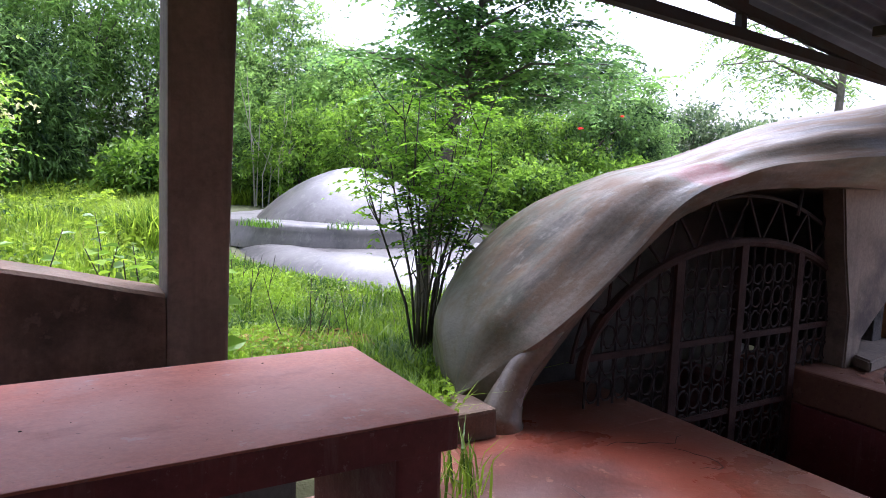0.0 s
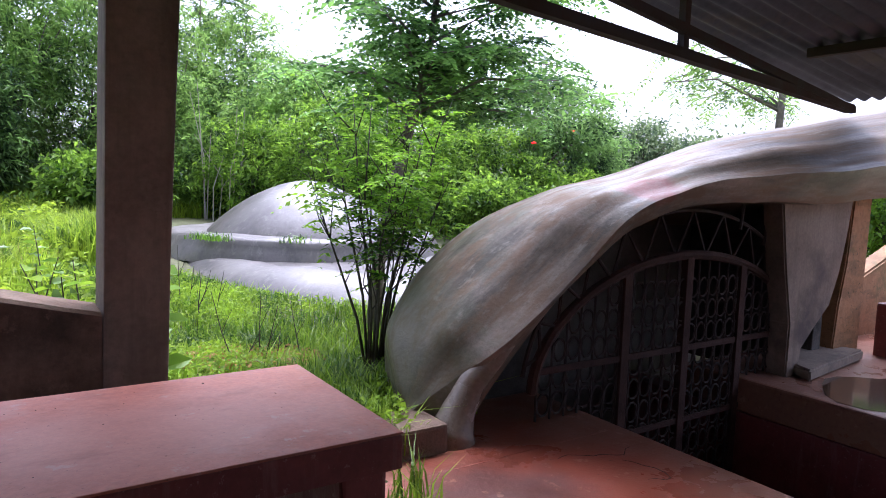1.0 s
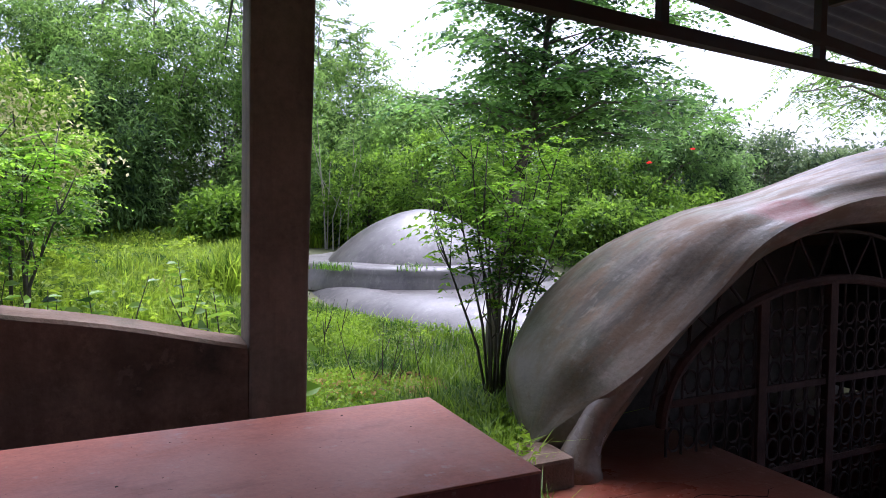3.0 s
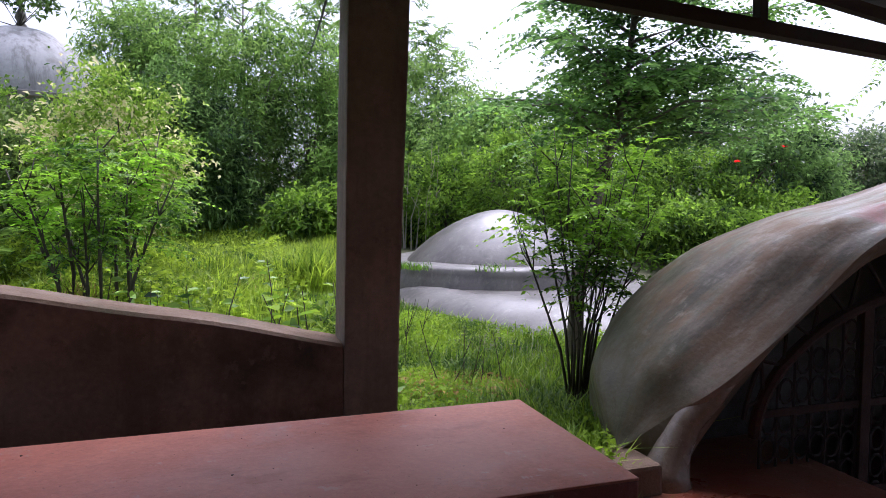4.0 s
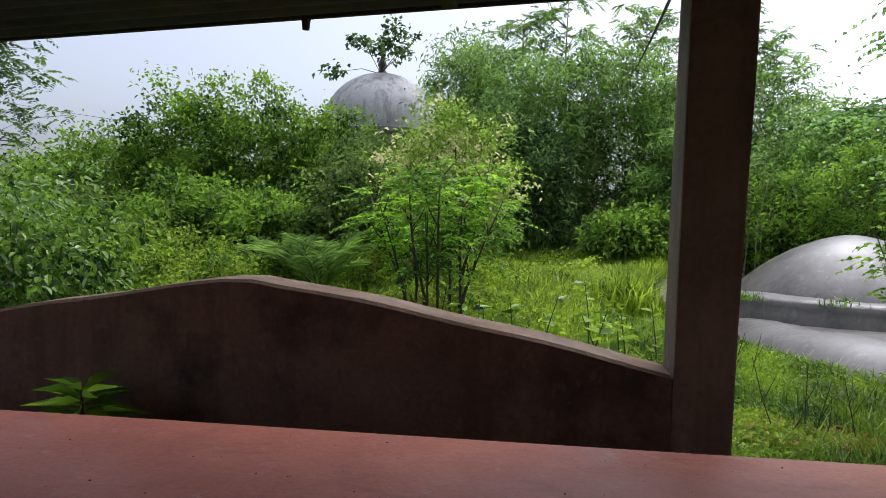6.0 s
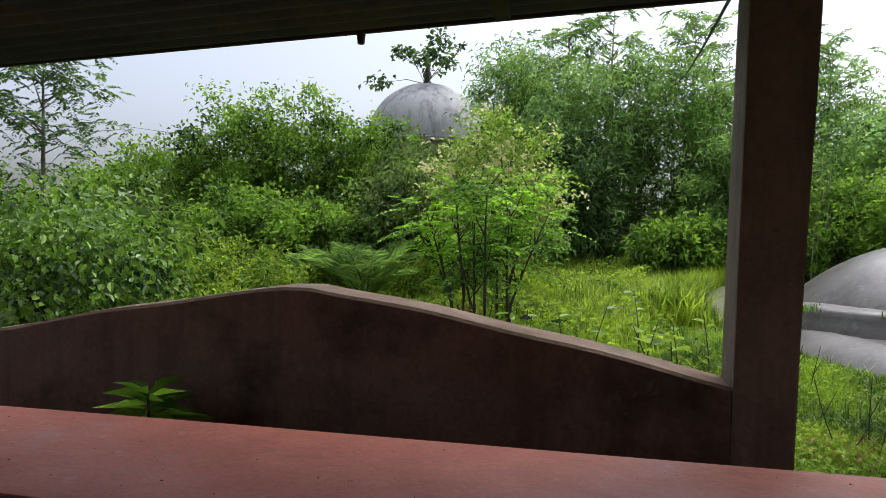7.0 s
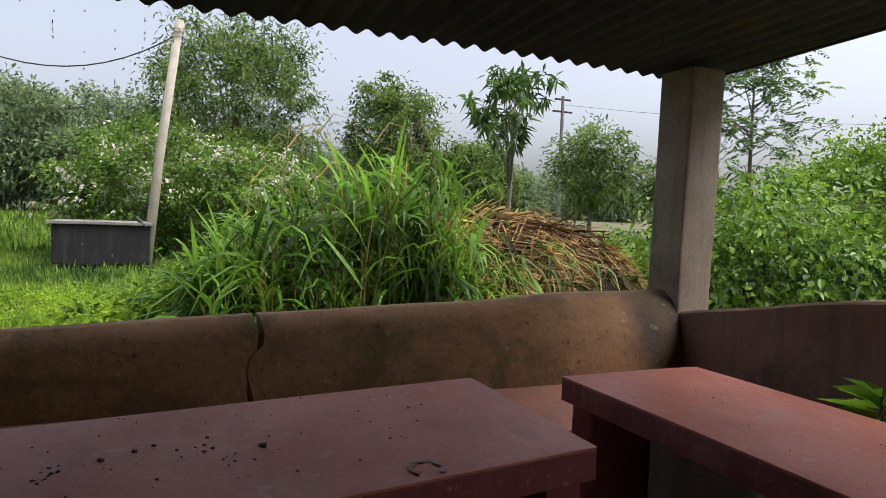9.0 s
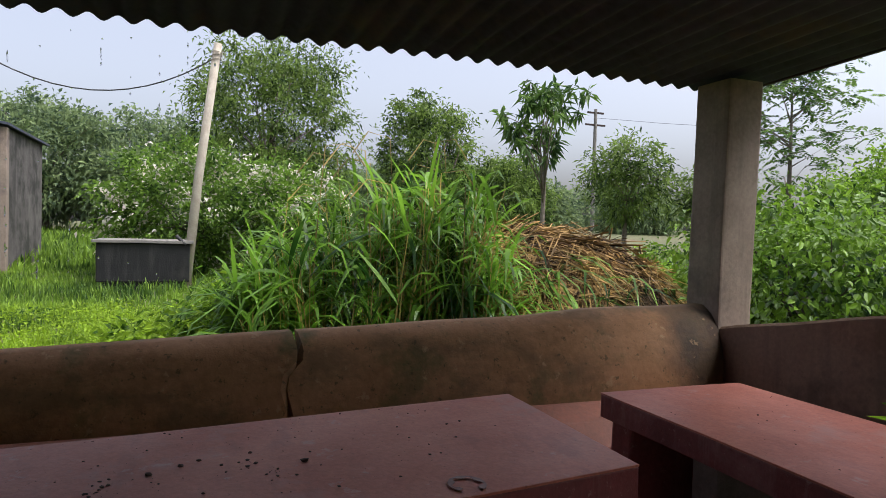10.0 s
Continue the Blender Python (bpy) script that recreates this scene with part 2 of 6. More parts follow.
def raw_mesh(name, verts, faces, material, parent=None, smooth=False):
    """A mesh from arrays of vertices and of equal-sided faces."""
    me = bpy.data.meshes.new(name)
    k = faces.shape[1]
    me.vertices.add(len(verts)), me.loops.add(faces.size), me.polygons.add(len(faces))
    me.vertices.foreach_set("co", np.ascontiguousarray(verts, dtype=np.float32).ravel())
    me.loops.foreach_set("vertex_index", np.ascontiguousarray(faces, dtype=np.int32).ravel())
    me.polygons.foreach_set("loop_start", np.arange(0, faces.size, k, dtype=np.int32))
    me.polygons.foreach_set("use_smooth", np.full(len(faces), smooth, dtype=bool))
    me.update(calc_edges=True)
    me.materials.append(material)
    ob = new(name, me)
    if parent:
        ob.parent = parent
    return ob


rng = np.random.default_rng(5)


def unit(v):
    return v / np.maximum(np.linalg.norm(v, axis=1, keepdims=True), 1e-6)


def leaf_arrays(base, way, length, width, fold=0.18, droop=0.2, rounded=False):
    """Folded leaves: base points, directions, lengths, widths."""
    n = len(base)
    up = np.tile((0.0, 0.0, 1.0), (n, 1)) + rng.normal(0, 0.45, (n, 3))
    side = unit(np.cross(way, up))
    up = np.cross(side, way)
    ln, wd = np.asarray(length).reshape(-1, 1) * np.ones((n, 1)), np.asarray(width).reshape(-1, 1) * np.ones((n, 1))
    mid = base + way * ln * 0.45
    tip = base + way * ln - np.array((0, 0, 1.0)) * ln * droop
    if rounded:
        a, b, low = base + way * ln * 0.22, base + way * ln * 0.62, np.array((0, 0, 1.0)) * ln * droop * 0.35
        v = np.stack([base, a + side * wd * 0.42 + up * wd * fold, b + side * wd * 0.45 + up * wd * fold - low, tip, b - side * wd * 0.45 + up * wd * fold - low, a - side * wd * 0.42 + up * wd * fold], 1)
        i = np.arange(n)[:, None] * 6
        f = np.concatenate([i + np.array(k) for k in ((0, 1, 2), (0, 2, 3), (0, 3, 4), (0, 4, 5))], 0)
        return v.reshape(-1, 3), f
    v = np.stack([base, mid + side * wd / 2 + up * wd * fold, tip, mid - side * wd / 2 + up * wd * fold], 1)
    i = np.arange(n)[:, None] * 4
    f = np.concatenate([i + np.array([0, 1, 2]), i + np.array([0, 2, 3])], 0)
    return v.reshape(-1, 3), f


def join(arrays):
    vs, fs, o = [], [], 0
    for v, f in arrays:
        vs.append(v), fs.append(f + o)
        o += len(v)
    return np.concatenate(vs), np.concatenate(fs)


def ground_z(x, y):
    """Height of the ground outside the shelter."""
    x, y = np.asarray(x, float), np.asarray(y, float)
    back = 0.05 + 0.055 * np.clip(y - 6, 0, 14)
    left = np.clip((-x - 2.6) / 2.5, 0, 1) * np.clip((9 - y) / 5, 0, 1) * 0.12 + 0.03 * np.clip(-x - 12, 0, 40)
    lump = 0.05 * np.sin(x * 1.3 + 0.7 * y) * np.sin(y * 1.1 - 0.4 * x)
    near = np.clip((y - 3.4) / 1.5, 0, 1) + np.clip((-x - 2.5) / 1.5, 0, 1) + np.clip((x - 8) / 2, 0, 1)
    return back + left + lump * np.clip(near, 0, 1)


def gz(x, y):
    return float(ground_z(x, y))


def painted_shell():
    """The shell's cement: rain streaks and algae running down it, and one faded red smear."""
    m = M["shell"].copy()
    m.name = "wet_cement_shell_with_streaks"
    nt = m.node_tree
    p = nt.nodes["Principled BSDF"]
    k = nt.links.new
    tc = nt.nodes.new("ShaderNodeTexCoord")

    def layer(src, scale, size, lo, hi, colour, most):
        mp = nt.nodes.new("ShaderNodeMapping")
        mp.inputs["Scale"].default_value = scale
        ns = nt.nodes.new("ShaderNodeTexNoise")
        ns.inputs["Scale"].default_value, ns.inputs["Detail"].default_value, ns.inputs["Roughness"].default_value = size, 7, 0.65
        mr = nt.nodes.new("ShaderNodeMapRange")
        mr.inputs["From Min"].default_value, mr.inputs["From Max"].default_value, mr.inputs["To Max"].default_value = lo, hi, most
        mx = nt.nodes.new("ShaderNodeMix")
        mx.data_type = "RGBA"
        mx.inputs["B"].default_value = (*colour, 1)
        k(tc.outputs["UV"], mp.inputs["Vector"]), k(mp.outputs[0], ns.inputs["Vector"]), k(ns.outputs["Fac"], mr.inputs["Value"])
        k(mr.outputs["Result"], mx.inputs["Factor"]), k(src, mx.inputs["A"])
        return mx.outputs["Result"], ns.outputs["Fac"]
    c = p.inputs["Base Color"].links[0].from_socket
    c, f1 = layer(c, (0.35, 1.6, 1), 2.0, 0.46, 0.60, (0.055, 0.048, 0.032), 0.8)
    c, f2 = layer(c, (0.7, 2.6, 1), 2.6, 0.47, 0.60, (0.17, 0.108, 0.062), 0.8)
    c, f3 = layer(c, (1.2, 3.0, 1), 4.0, 0.56, 0.68, (0.27, 0.235, 0.19), 0.6)
    mp = nt.nodes.new("ShaderNodeMapping")
    mp.inputs["Location"].default_value = (-4.02 / 0.2, -3.08 / 0.2, -1.38 / 0.11)
    mp.inputs["Scale"].default_value = (1 / 0.2, 1 / 0.2, 1 / 0.11)
    ln = nt.nodes.new("ShaderNodeVectorMath")
    ln.operation = "LENGTH"
    ns = nt.nodes.new("ShaderNodeTexNoise")
    ns.inputs["Scale"].default_value, ns.inputs["Detail"].default_value = 9, 5
    ad = nt.nodes.new("ShaderNodeMath")
    ad.operation = "ADD"
    mr = nt.nodes.new("ShaderNodeMapRange")
    mr.inputs["From Min"].default_value, mr.inputs["From Max"].default_value = 1.65, 1.15
    mr.inputs["To Max"].default_value = 0.85
    mx = nt.nodes.new("ShaderNodeMix")
    mx.data_type = "RGBA"
    mx.inputs["B"].default_value = (0.22, 0.065, 0.055, 1)
    k(tc.outputs["Object"], mp.inputs["Vector"]), k(mp.outputs[0], ln.inputs[0]), k(tc.outputs["Object"], ns.inputs["Vector"])
    k(ln.outputs["Value"], ad.inputs[0]), k(ns.outputs["Fac"], ad.inputs[1]), k(ad.outputs[0], mr.inputs["Value"])
    k(mr.outputs["Result"], mx.inputs["Factor"]), k(c, mx.inputs["A"]), k(mx.outputs["Result"], p.inputs["Base Color"])
    # wet and dry bands
    rr = nt.nodes.new("ShaderNodeMapRange")
    rr.inputs["From Min"].default_value, rr.inputs["From Max"].default_value = 0.35, 0.65
    rr.inputs["To Min"].default_value, rr.inputs["To Max"].default_value = 0.36, 0.75
    k(f2, rr.inputs["Value"]), k(rr.outputs["Result"], p.inputs["Roughness"])
    return m


M["shell_paint"] = painted_shell()


def smear(m, centre, size, colour, most, rough=None):
    """An uneven stain of its own shape at one place of a surface."""
    nt = m.node_tree
    p = nt.nodes["Principled BSDF"]
    k = nt.links.new
    src = p.inputs["Base Color"].links[0].from_socket
    tc, mp, ln, ns, ad, mr, mx = (nt.nodes.new("ShaderNode" + n) for n in ("TexCoord", "Mapping", "VectorMath", "TexNoise", "Math", "MapRange", "Mix"))
    mp.inputs["Location"].default_value = tuple(-c / s for c, s in zip(centre, size))
    mp.inputs["Scale"].default_value = tuple(1 / s for s in size)
    ln.operation, ad.operation, mx.data_type = "LENGTH", "ADD", "RGBA"
    ns.inputs["Scale"].default_value, ns.inputs["Detail"].default_value, ns.inputs["Roughness"].default_value = 4, 7, 0.65
    mr.inputs["From Min"].default_value, mr.inputs["From Max"].default_value, mr.inputs["To Max"].default_value = 1.7, 1.1, most
    mx.inputs["B"].default_value = (*colour, 1)
    k(tc.outputs["Object"], mp.inputs["Vector"]), k(mp.outputs[0], ln.inputs[0]), k(tc.outputs["Object"], ns.inputs["Vector"])
    k(ln.outputs["Value"], ad.inputs[0]), k(ns.outputs["Fac"], ad.inputs[1]), k(ad.outputs[0], mr.inputs["Value"])
    k(mr.outputs["Result"], mx.inputs["Factor"]), k(src, mx.inputs["A"]), k(mx.outputs["Result"], p.inputs["Base Color"])


smear(M["floor"], (2.95, 2.75, 0), (1.0, 0.8, 1), (0.24, 0.055, 0.028), 0.9)
smear(M["floor"], (2.75, 2.75, 0), (0.45, 0.4, 1), (0.06, 0.025, 0.02), 0.8)
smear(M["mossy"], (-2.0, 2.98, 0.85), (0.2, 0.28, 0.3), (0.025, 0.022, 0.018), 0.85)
smear(M["oxide"], (1.25, 2.25, 0.75), (0.55, 0.25, 1), (0.45, 0.25, 0.22), 0.35)

smear(M["shell_paint"], (2.8, 4.1, 0.45), (0.5, 0.75, 0.6), (0.07, 0.07, 0.032), 0.75)


def speckle(m, size, at, colour, most):
    """Fine flecks of dirt or worn cement over a surface."""
    nt = m.node_tree
    p = nt.nodes["Principled BSDF"]
    k = nt.links.new
    src = p.inputs["Base Color"].links[0].from_socket
    tc, ns, mr, mx = (nt.nodes.new("ShaderNode" + n) for n in ("TexCoord", "TexNoise", "MapRange", "Mix"))
    mx.data_type = "RGBA"
    ns.inputs["Scale"].default_value, ns.inputs["Detail"].default_value, ns.inputs["Roughness"].default_value = size, 5, 0.7
    mr.inputs["From Min"].default_value, mr.inputs["From Max"].default_value, mr.inputs["To Max"].default_value = at, at + 0.05, most
    mx.inputs["B"].default_value = (*colour, 1)
    k(tc.outputs["Object"], ns.inputs["Vector"]), k(ns.outputs["Fac"], mr.inputs["Value"])
    k(mr.outputs["Result"], mx.inputs["Factor"]), k(src, mx.inputs["A"]), k(mx.outputs["Result"], p.inputs["Base Color"])


def streak(m, scale, size, at, colour, most):
    """Rain streaks: a noise drawn out along one direction of the surface."""
    nt = m.node_tree
    p = nt.nodes["Principled BSDF"]
    k = nt.links.new
    src = p.inputs["Base Color"].links[0].from_socket
    tc, mp, ns, mr, mx = (nt.nodes.new("ShaderNode" + n) for n in ("TexCoord", "Mapping", "TexNoise", "MapRange", "Mix"))
    mx.data_type = "RGBA"
    mp.inputs["Scale"].default_value = scale
    ns.inputs["Scale"].default_value, ns.inputs["Detail"].default_value, ns.inputs["Roughness"].default_value = size, 6, 0.65
    mr.inputs["From Min"].default_value, mr.inputs["From Max"].default_value, mr.inputs["To Max"].default_value = at, at + 0.12, most
    mx.inputs["B"].default_value = (*colour, 1)
    k(tc.outputs["Object"], mp.inputs["Vector"]), k(mp.outputs[0], ns.inputs["Vector"]), k(ns.outputs["Fac"], mr.inputs["Value"])
    k(mr.outputs["Result"], mx.inputs["Factor"]), k(src, mx.inputs["A"]), k(mx.outputs["Result"], p.inputs["Base Color"])


streak(M["dome"], (3, 3, 0.5), 1.3, 0.50, (0.05, 0.046, 0.038), 0.7)
streak(M["dome"], (5, 5, 0.7), 1.6, 0.56, (0.19, 0.17, 0.15), 0.6)
streak(M["limed"], (2, 2, 0.3), 1.5, 0.50, (0.20, 0.19, 0.17), 0.7)
streak(M["parapet"], (6, 6, 0.5), 1.6, 0.50, (0.10, 0.066, 0.048), 0.35)
streak(M["plaster"], (7, 7, 0.6), 1.4, 0.52, (0.13, 0.10, 0.076), 0.4)
streak(M["mossy"], (1, 1.2, 3.0), 2.2, 0.50, (0.13, 0.085, 0.04), 0.55)
streak(M["tank"], (4, 4, 0.4), 1.6, 0.52, (0.04, 0.04, 0.036), 0.6)
streak(M["block"], (4, 4, 0.4), 1.6, 0.52, (0.03, 0.028, 0.026), 0.6)
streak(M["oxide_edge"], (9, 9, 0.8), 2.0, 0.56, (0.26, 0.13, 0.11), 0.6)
streak(M["oxide"], (1.2, 3.0, 1), 3.0, 0.56, (0.30, 0.10, 0.075), 0.5)
speckle(M["oxide"], 60, 0.64, (0.13, 0.05, 0.04), 0.7)
speckle(M["oxide"], 11, 0.62, (0.46, 0.30, 0.26), 0.45)
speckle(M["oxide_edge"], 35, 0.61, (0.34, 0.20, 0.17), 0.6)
speckle(M["floor"], 40, 0.62, (0.09, 0.04, 0.03), 0.7)
speckle(M["floor"], 9, 0.60, (0.42, 0.24, 0.17), 0.5)
speckle(M["mossy"], 28, 0.60, (0.07, 0.06, 0.025), 0.7)
speckle(M["mossy"], 12, 0.62, (0.45, 0.30, 0.16), 0.5)
speckle(M["parapet"], 22, 0.62, (0.08, 0.055, 0.042), 0.3)
speckle(M["parapet"], 9, 0.60, (0.30, 0.20, 0.145), 0.35)
speckle(M["plaster"], 25, 0.62, (0.10, 0.075, 0.06), 0.25)
speckle(M["shell_paint"], 24, 0.60, (0.10, 0.08, 0.055), 0.35)
M["shell_paint"].node_tree.nodes["Principled BSDF"].inputs["Specular IOR Level"].default_value = 0.35
speckle(M["dome"], 9, 0.60, (0.12, 0.11, 0.085), 0.6)

# ---- ground ----
def build_ground():
    def lines(lo, hi, step, extra):
        a = np.arange(lo, hi + step / 2, step)
        far = [25, 32, 42, 60, 90, 140, 220, 400, 700]
        return np.unique(np.concatenate([a, extra, hi + np.array(far, float), lo - np.array(far, float)]).round(3))
    xs = lines(-16, 14, 0.3, [-2.22, -2.30, 8.6, 8.68])
    ys = lines(-8, 20, 0.3, [3.10, 3.17, -2.6, -2.68])
    X, Y = np.meshgrid(xs, ys)
    Z = ground_z(X, Y)
    inside = (X > -2.25) & (X < 8.62) & (Y < 3.12) & (Y > -2.65)
    Z = np.where((X > 2.55) & (X < 8.6) & (Y < 4.4), np.minimum(Z, -0.06), Z)
    inside |= (X > 3.15 + 0.6 * (Y - 3.3)) & (X < 8.4) & (Y < 5.0) & (Y > 3.0)
    Z = np.where(inside, -1.7, Z)
    nx, ny = len(xs), len(ys)
    i = (np.arange(ny - 1)[:, None] * nx + np.arange(nx - 1)[None, :]).ravel()
    f = np.stack([i, i + 1, i + nx + 1, i + nx], 1)
    ob = raw_mesh("ground", np.stack([X.ravel(), Y.ravel(), Z.ravel()], 1), f, M["soil"], smooth=True)
    tagged(ob, "damp soil ground with short green growth", "ground", kind="structure")


build_ground()

# ---- shelter: floor, walls, posts, roof ----
FLOOR_PIT = (3.93, 5.53)


def build_floor():
    bm = bmesh.new()
    box(bm, -2.2, FLOOR_PIT[0], -2.6, 3.14, -0.25, 0.0, 0.003)
    tagged(part("floor", bm, M["floor"]), "worn red oxide cement floor with damp patches", "floor", kind="structure")
    bm = bmesh.new()
    box(bm, 2.2, FLOOR_PIT[0], 3.1405, 3.9, -0.25, 0.0, 0.003)
    tagged(part("floor_1", bm, M["floor"]), "red oxide cement floor beside the iron grille", "floor", kind="structure")
    bm = bmesh.new()
    box(bm, FLOOR_PIT[1], 8.6, -2.6, 3.9, -0.25, 0.0, 0.02)
    tagged(part("floor_2", bm, M["floor"]), "red oxide cement platform, wet from rain", "floor", kind="structure")
    # sides of the sunken passage and its steps
    bm = bmesh.new()
    box(bm, FLOOR_PIT[0] - 0.2, FLOOR_PIT[0] - 0.004, -2.5, 4.6, -1.4, -0.254, 0.01)
    tagged(part("wall_pit_west", bm, M["oxide_edge"]), "dark red side wall of the sunken passage", "wall", kind="structure")
    bm = bmesh.new()
    box(bm, FLOOR_PIT[1] + 0.004, FLOOR_PIT[1] + 0.2, -2.5, 4.6, -1.4, -0.254, 0.01)
    tagged(part("wall_pit_east", bm, M["oxide_edge"]), "dark red side wall of the sunken passage", "wall", kind="structure")
    # passage floor and steps: the pit's shade is put into a dark colour
    bm = bmesh.new()
    box(bm, FLOOR_PIT[0], FLOOR_PIT[1], 1.2, 6.5, -1.25, -1.1, 0.01)
    tagged(part("floor_3", bm, M["block"]), "cement floor of the sunken passage, pit shade painted in", "floor", kind="structure")
    steps = thing("steps", "cement steps down to the iron gate, pit shade painted in", "steps", kind="structure")
    for i in range(6):
        bm = bmesh.new()
        box(bm, FLOOR_PIT[0] + 0.003, FLOOR_PIT[1] - 0.003, -0.66 + i * 0.31, -0.35 + i * 0.31, -1.25, -0.183 * (i + 1) + 0.18, 0.015)
        part("step", bm, M["block"], steps)
    bm = bmesh.new()
    # a thin sheet of rainwater with an uneven rim
    pts = []
    for k in range(28):
        a = k / 28 * 2 * math.pi
        r = 1 + 0.16 * math.sin(3 * a + 1) + 0.1 * math.sin(5 * a)
        pts.append((6.25 + 0.66 * r * math.cos(a), 2.45 + 0.62 * r * math.sin(a)))
    prism(bm, pts, "z", 0.001, 0.004)
    tagged(part("puddle", bm, M["water"]), "rain puddle on the red cement platform", "puddle", kind="structure")


build_floor()


def floor_cracks():
    """Thin wandering cracks in the cement floor."""
    for x, y, a, n in ((3.25, 3.0, -0.9, 14), (3.5, 2.6, -0.4, 9), (2.6, 2.55, 0.2, 10), (3.0, 1.9, 0.6, 12)):
        bm = bmesh.new()
        left, right = [], []
        for i in range(n):
            w = 0.0025 * math.sin(math.pi * (i + 0.5) / n) + 0.0006
            left.append((x - w * math.sin(a), y + w * math.cos(a))), right.append((x + w * math.sin(a), y - w * math.cos(a)))
            a += random.uniform(-0.9, 0.9)
            x, y = x + 0.04 * math.cos(a), y + 0.06 * math.sin(a)
        prism(bm, left + right[::-1], "z", 0.0005, 0.0015)
        tagged(part("floor_crack", bm, M["crackfill"]), "dark hairline crack in the red floor", "crack", kind="structure")


floor_cracks()


def build_parapet():
    """The long parapet with its low gable top, between two posts."""
    bm = bmesh.new()
    n = 30
    x0, x1, xp = -2.02, 1.28, -0.30
    prof = []
    for i in range(n + 1):
        x = x0 + (x1 - x0) * i / n
        t = (x - x0) / (xp - x0) if x < xp else (x1 - x) / (x1 - xp)
        z = 0.878 + (1.174 - 0.878) * (t + 0.06 * math.sin(math.pi * t)) + 0.004 * math.sin(x * 9)
        prof.append((x, z))
    secs = []
    for x, z in prof:
        j = 0.004 * noise.noise((x * 3, 0, 1))
        secs.append([bm.verts.new(c) for c in ((x, 3.06 + j, -0.2), (x, 3.06 + j, z * 0.5), (x, 3.06 + j, z - 0.008), (x, 3.072 + j, z + 0.004), (x, 3.25 + j, z + 0.006), (x, 3.262 + j, z - 0.008), (x, 3.262 + j, -0.2))])
    for a, b in zip(secs, secs[1:]):
        for k in range(7):
            fc = bm.faces.new((a[k], a[(k + 1) % 7], b[(k + 1) % 7], b[k]))
            fc.material_index = 1 if k in (2, 3) else 0
    bm.faces.new(secs[0]), bm.faces.new(secs[-1])
    bmesh.ops.recalc_face_normals(bm, faces=bm.faces[:])
    wall = part("wall_north", bm, M["parapet"])
    wall.data.materials.append(M["coping"])
    tagged(wall, "low stained cement parapet with gable-shaped top", "wall", kind="structure")


build_parapet()


def build_post(name, x0, x1, y0, y1, z1, label, z0=-0.2, lean=0.0, widen=0.0):
    """A plastered post, a little out of plumb and wider at the top where it is so."""
    bm = bmesh.new()
    box(bm, x0, x1, y0, y1, z0, z1, 0.012, 0.006)
    for v in bm.verts:
        t = max(0.0, v.co.z - 0.8) / (z1 - 0.8)
        v.co.x += t * (lean + widen * (v.co.x - x0) / (x1 - x0))
    tagged(part(name, bm, M["plaster"]), label, "post", group="shelter posts", kind="structure")


build_post("post_1", 1.281, 1.487, 3.056, 3.266, 2.29, "square cement-plastered roof post", lean=0.03, widen=0.022)
build_post("post_2", -2.262, -2.021, 3.052, 3.266, 2.149, "square cement-plastered roof post at the corner", lean=0.03)
build_post("post_3", -2.30, -2.06, -1.25, -1.02, 2.149, "square cement-plastered roof post")


def build_left_wall():
    """The rounded mud-plastered wall with its red plinth, cracked through in one place."""
    prof = [(-1.965, -0.2), (-1.962, 0.40), (-1.962, 0.45), (-1.962, 0.50), (-1.962, 0.55), (-1.962, 0.60), (-1.972, 0.65), (-1.985, 0.70), (-2.005, 0.75), (-2.03, 0.80), (-2.05, 0.835), (-2.075, 0.865), (-2.13, 0.90), (-2.19, 0.905), (-2.25, 0.88), (-2.275, 0.82), (-2.28, -0.2)]
    crack_y = 0.94
    runs = [("wall_west", np.linspace(crack_y + 0.012, 3.05, 22)), ("wall_west_1", np.linspace(-2.6, crack_y - 0.012, 34))]
    for name, ys in runs:
        bm = bmesh.new()
        secs = []
        for y in ys:
            rise = 0.044 * (y - 3.0) + 0.088
            row = []
            for x, z in prof:
                zz = z + (rise if z > 0 else 0)
                d = noise.noise((x * 4, y * 1.7, z * 3)) * 0.014
                # the broken faces of the crack follow one jagged line
                e = abs(y - crack_y) < 0.0121
                yy = y + (float(np.interp(zz + 0.018, (0.3, 0.6, 0.69, 0.75, 0.80, 0.86, 0.93, 1.0), (-0.02, -0.04, -0.055, -0.07, 0.0, 0.015, -0.012, 0.01))) + 0.004 * math.sin(zz * 150) if e else 0)
                row.append(bm.verts.new((x - d, yy, zz + d)))
            secs.append(row)
        n = len(prof)
        for a, b in zip(secs, secs[1:]):
            for k in range(n):
                bm.faces.new((a[k], a[(k + 1) % n], b[(k + 1) % n], b[k]))
        for row in (secs[0][::-1], secs[-1]):
            bm.faces.new([bm.verts.new(v.co) for v in row])
        bmesh.ops.recalc_face_normals(bm, faces=bm.faces[:])
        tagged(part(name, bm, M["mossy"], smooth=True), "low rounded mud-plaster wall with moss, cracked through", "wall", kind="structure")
    bm = bmesh.new()
    prism(bm, [(-1.962, 0.0), (-1.955, 0.56), (-1.90, 0.585), (-1.80, 0.53), (-1.72, 0.42), (-1.70, 0.0)], "y", -2.55, 3.05)
    bmesh.ops.bevel(bm, geom=[e for e in bm.edges], offset=0.012, segments=2, affect="EDGES")
    tagged(part("baseboard", bm, M["redpaint"]), "red-painted sloping plinth at the wall's foot", "plinth", kind="structure")


build_left_wall()

RIDGE = (3.0, 2.372)


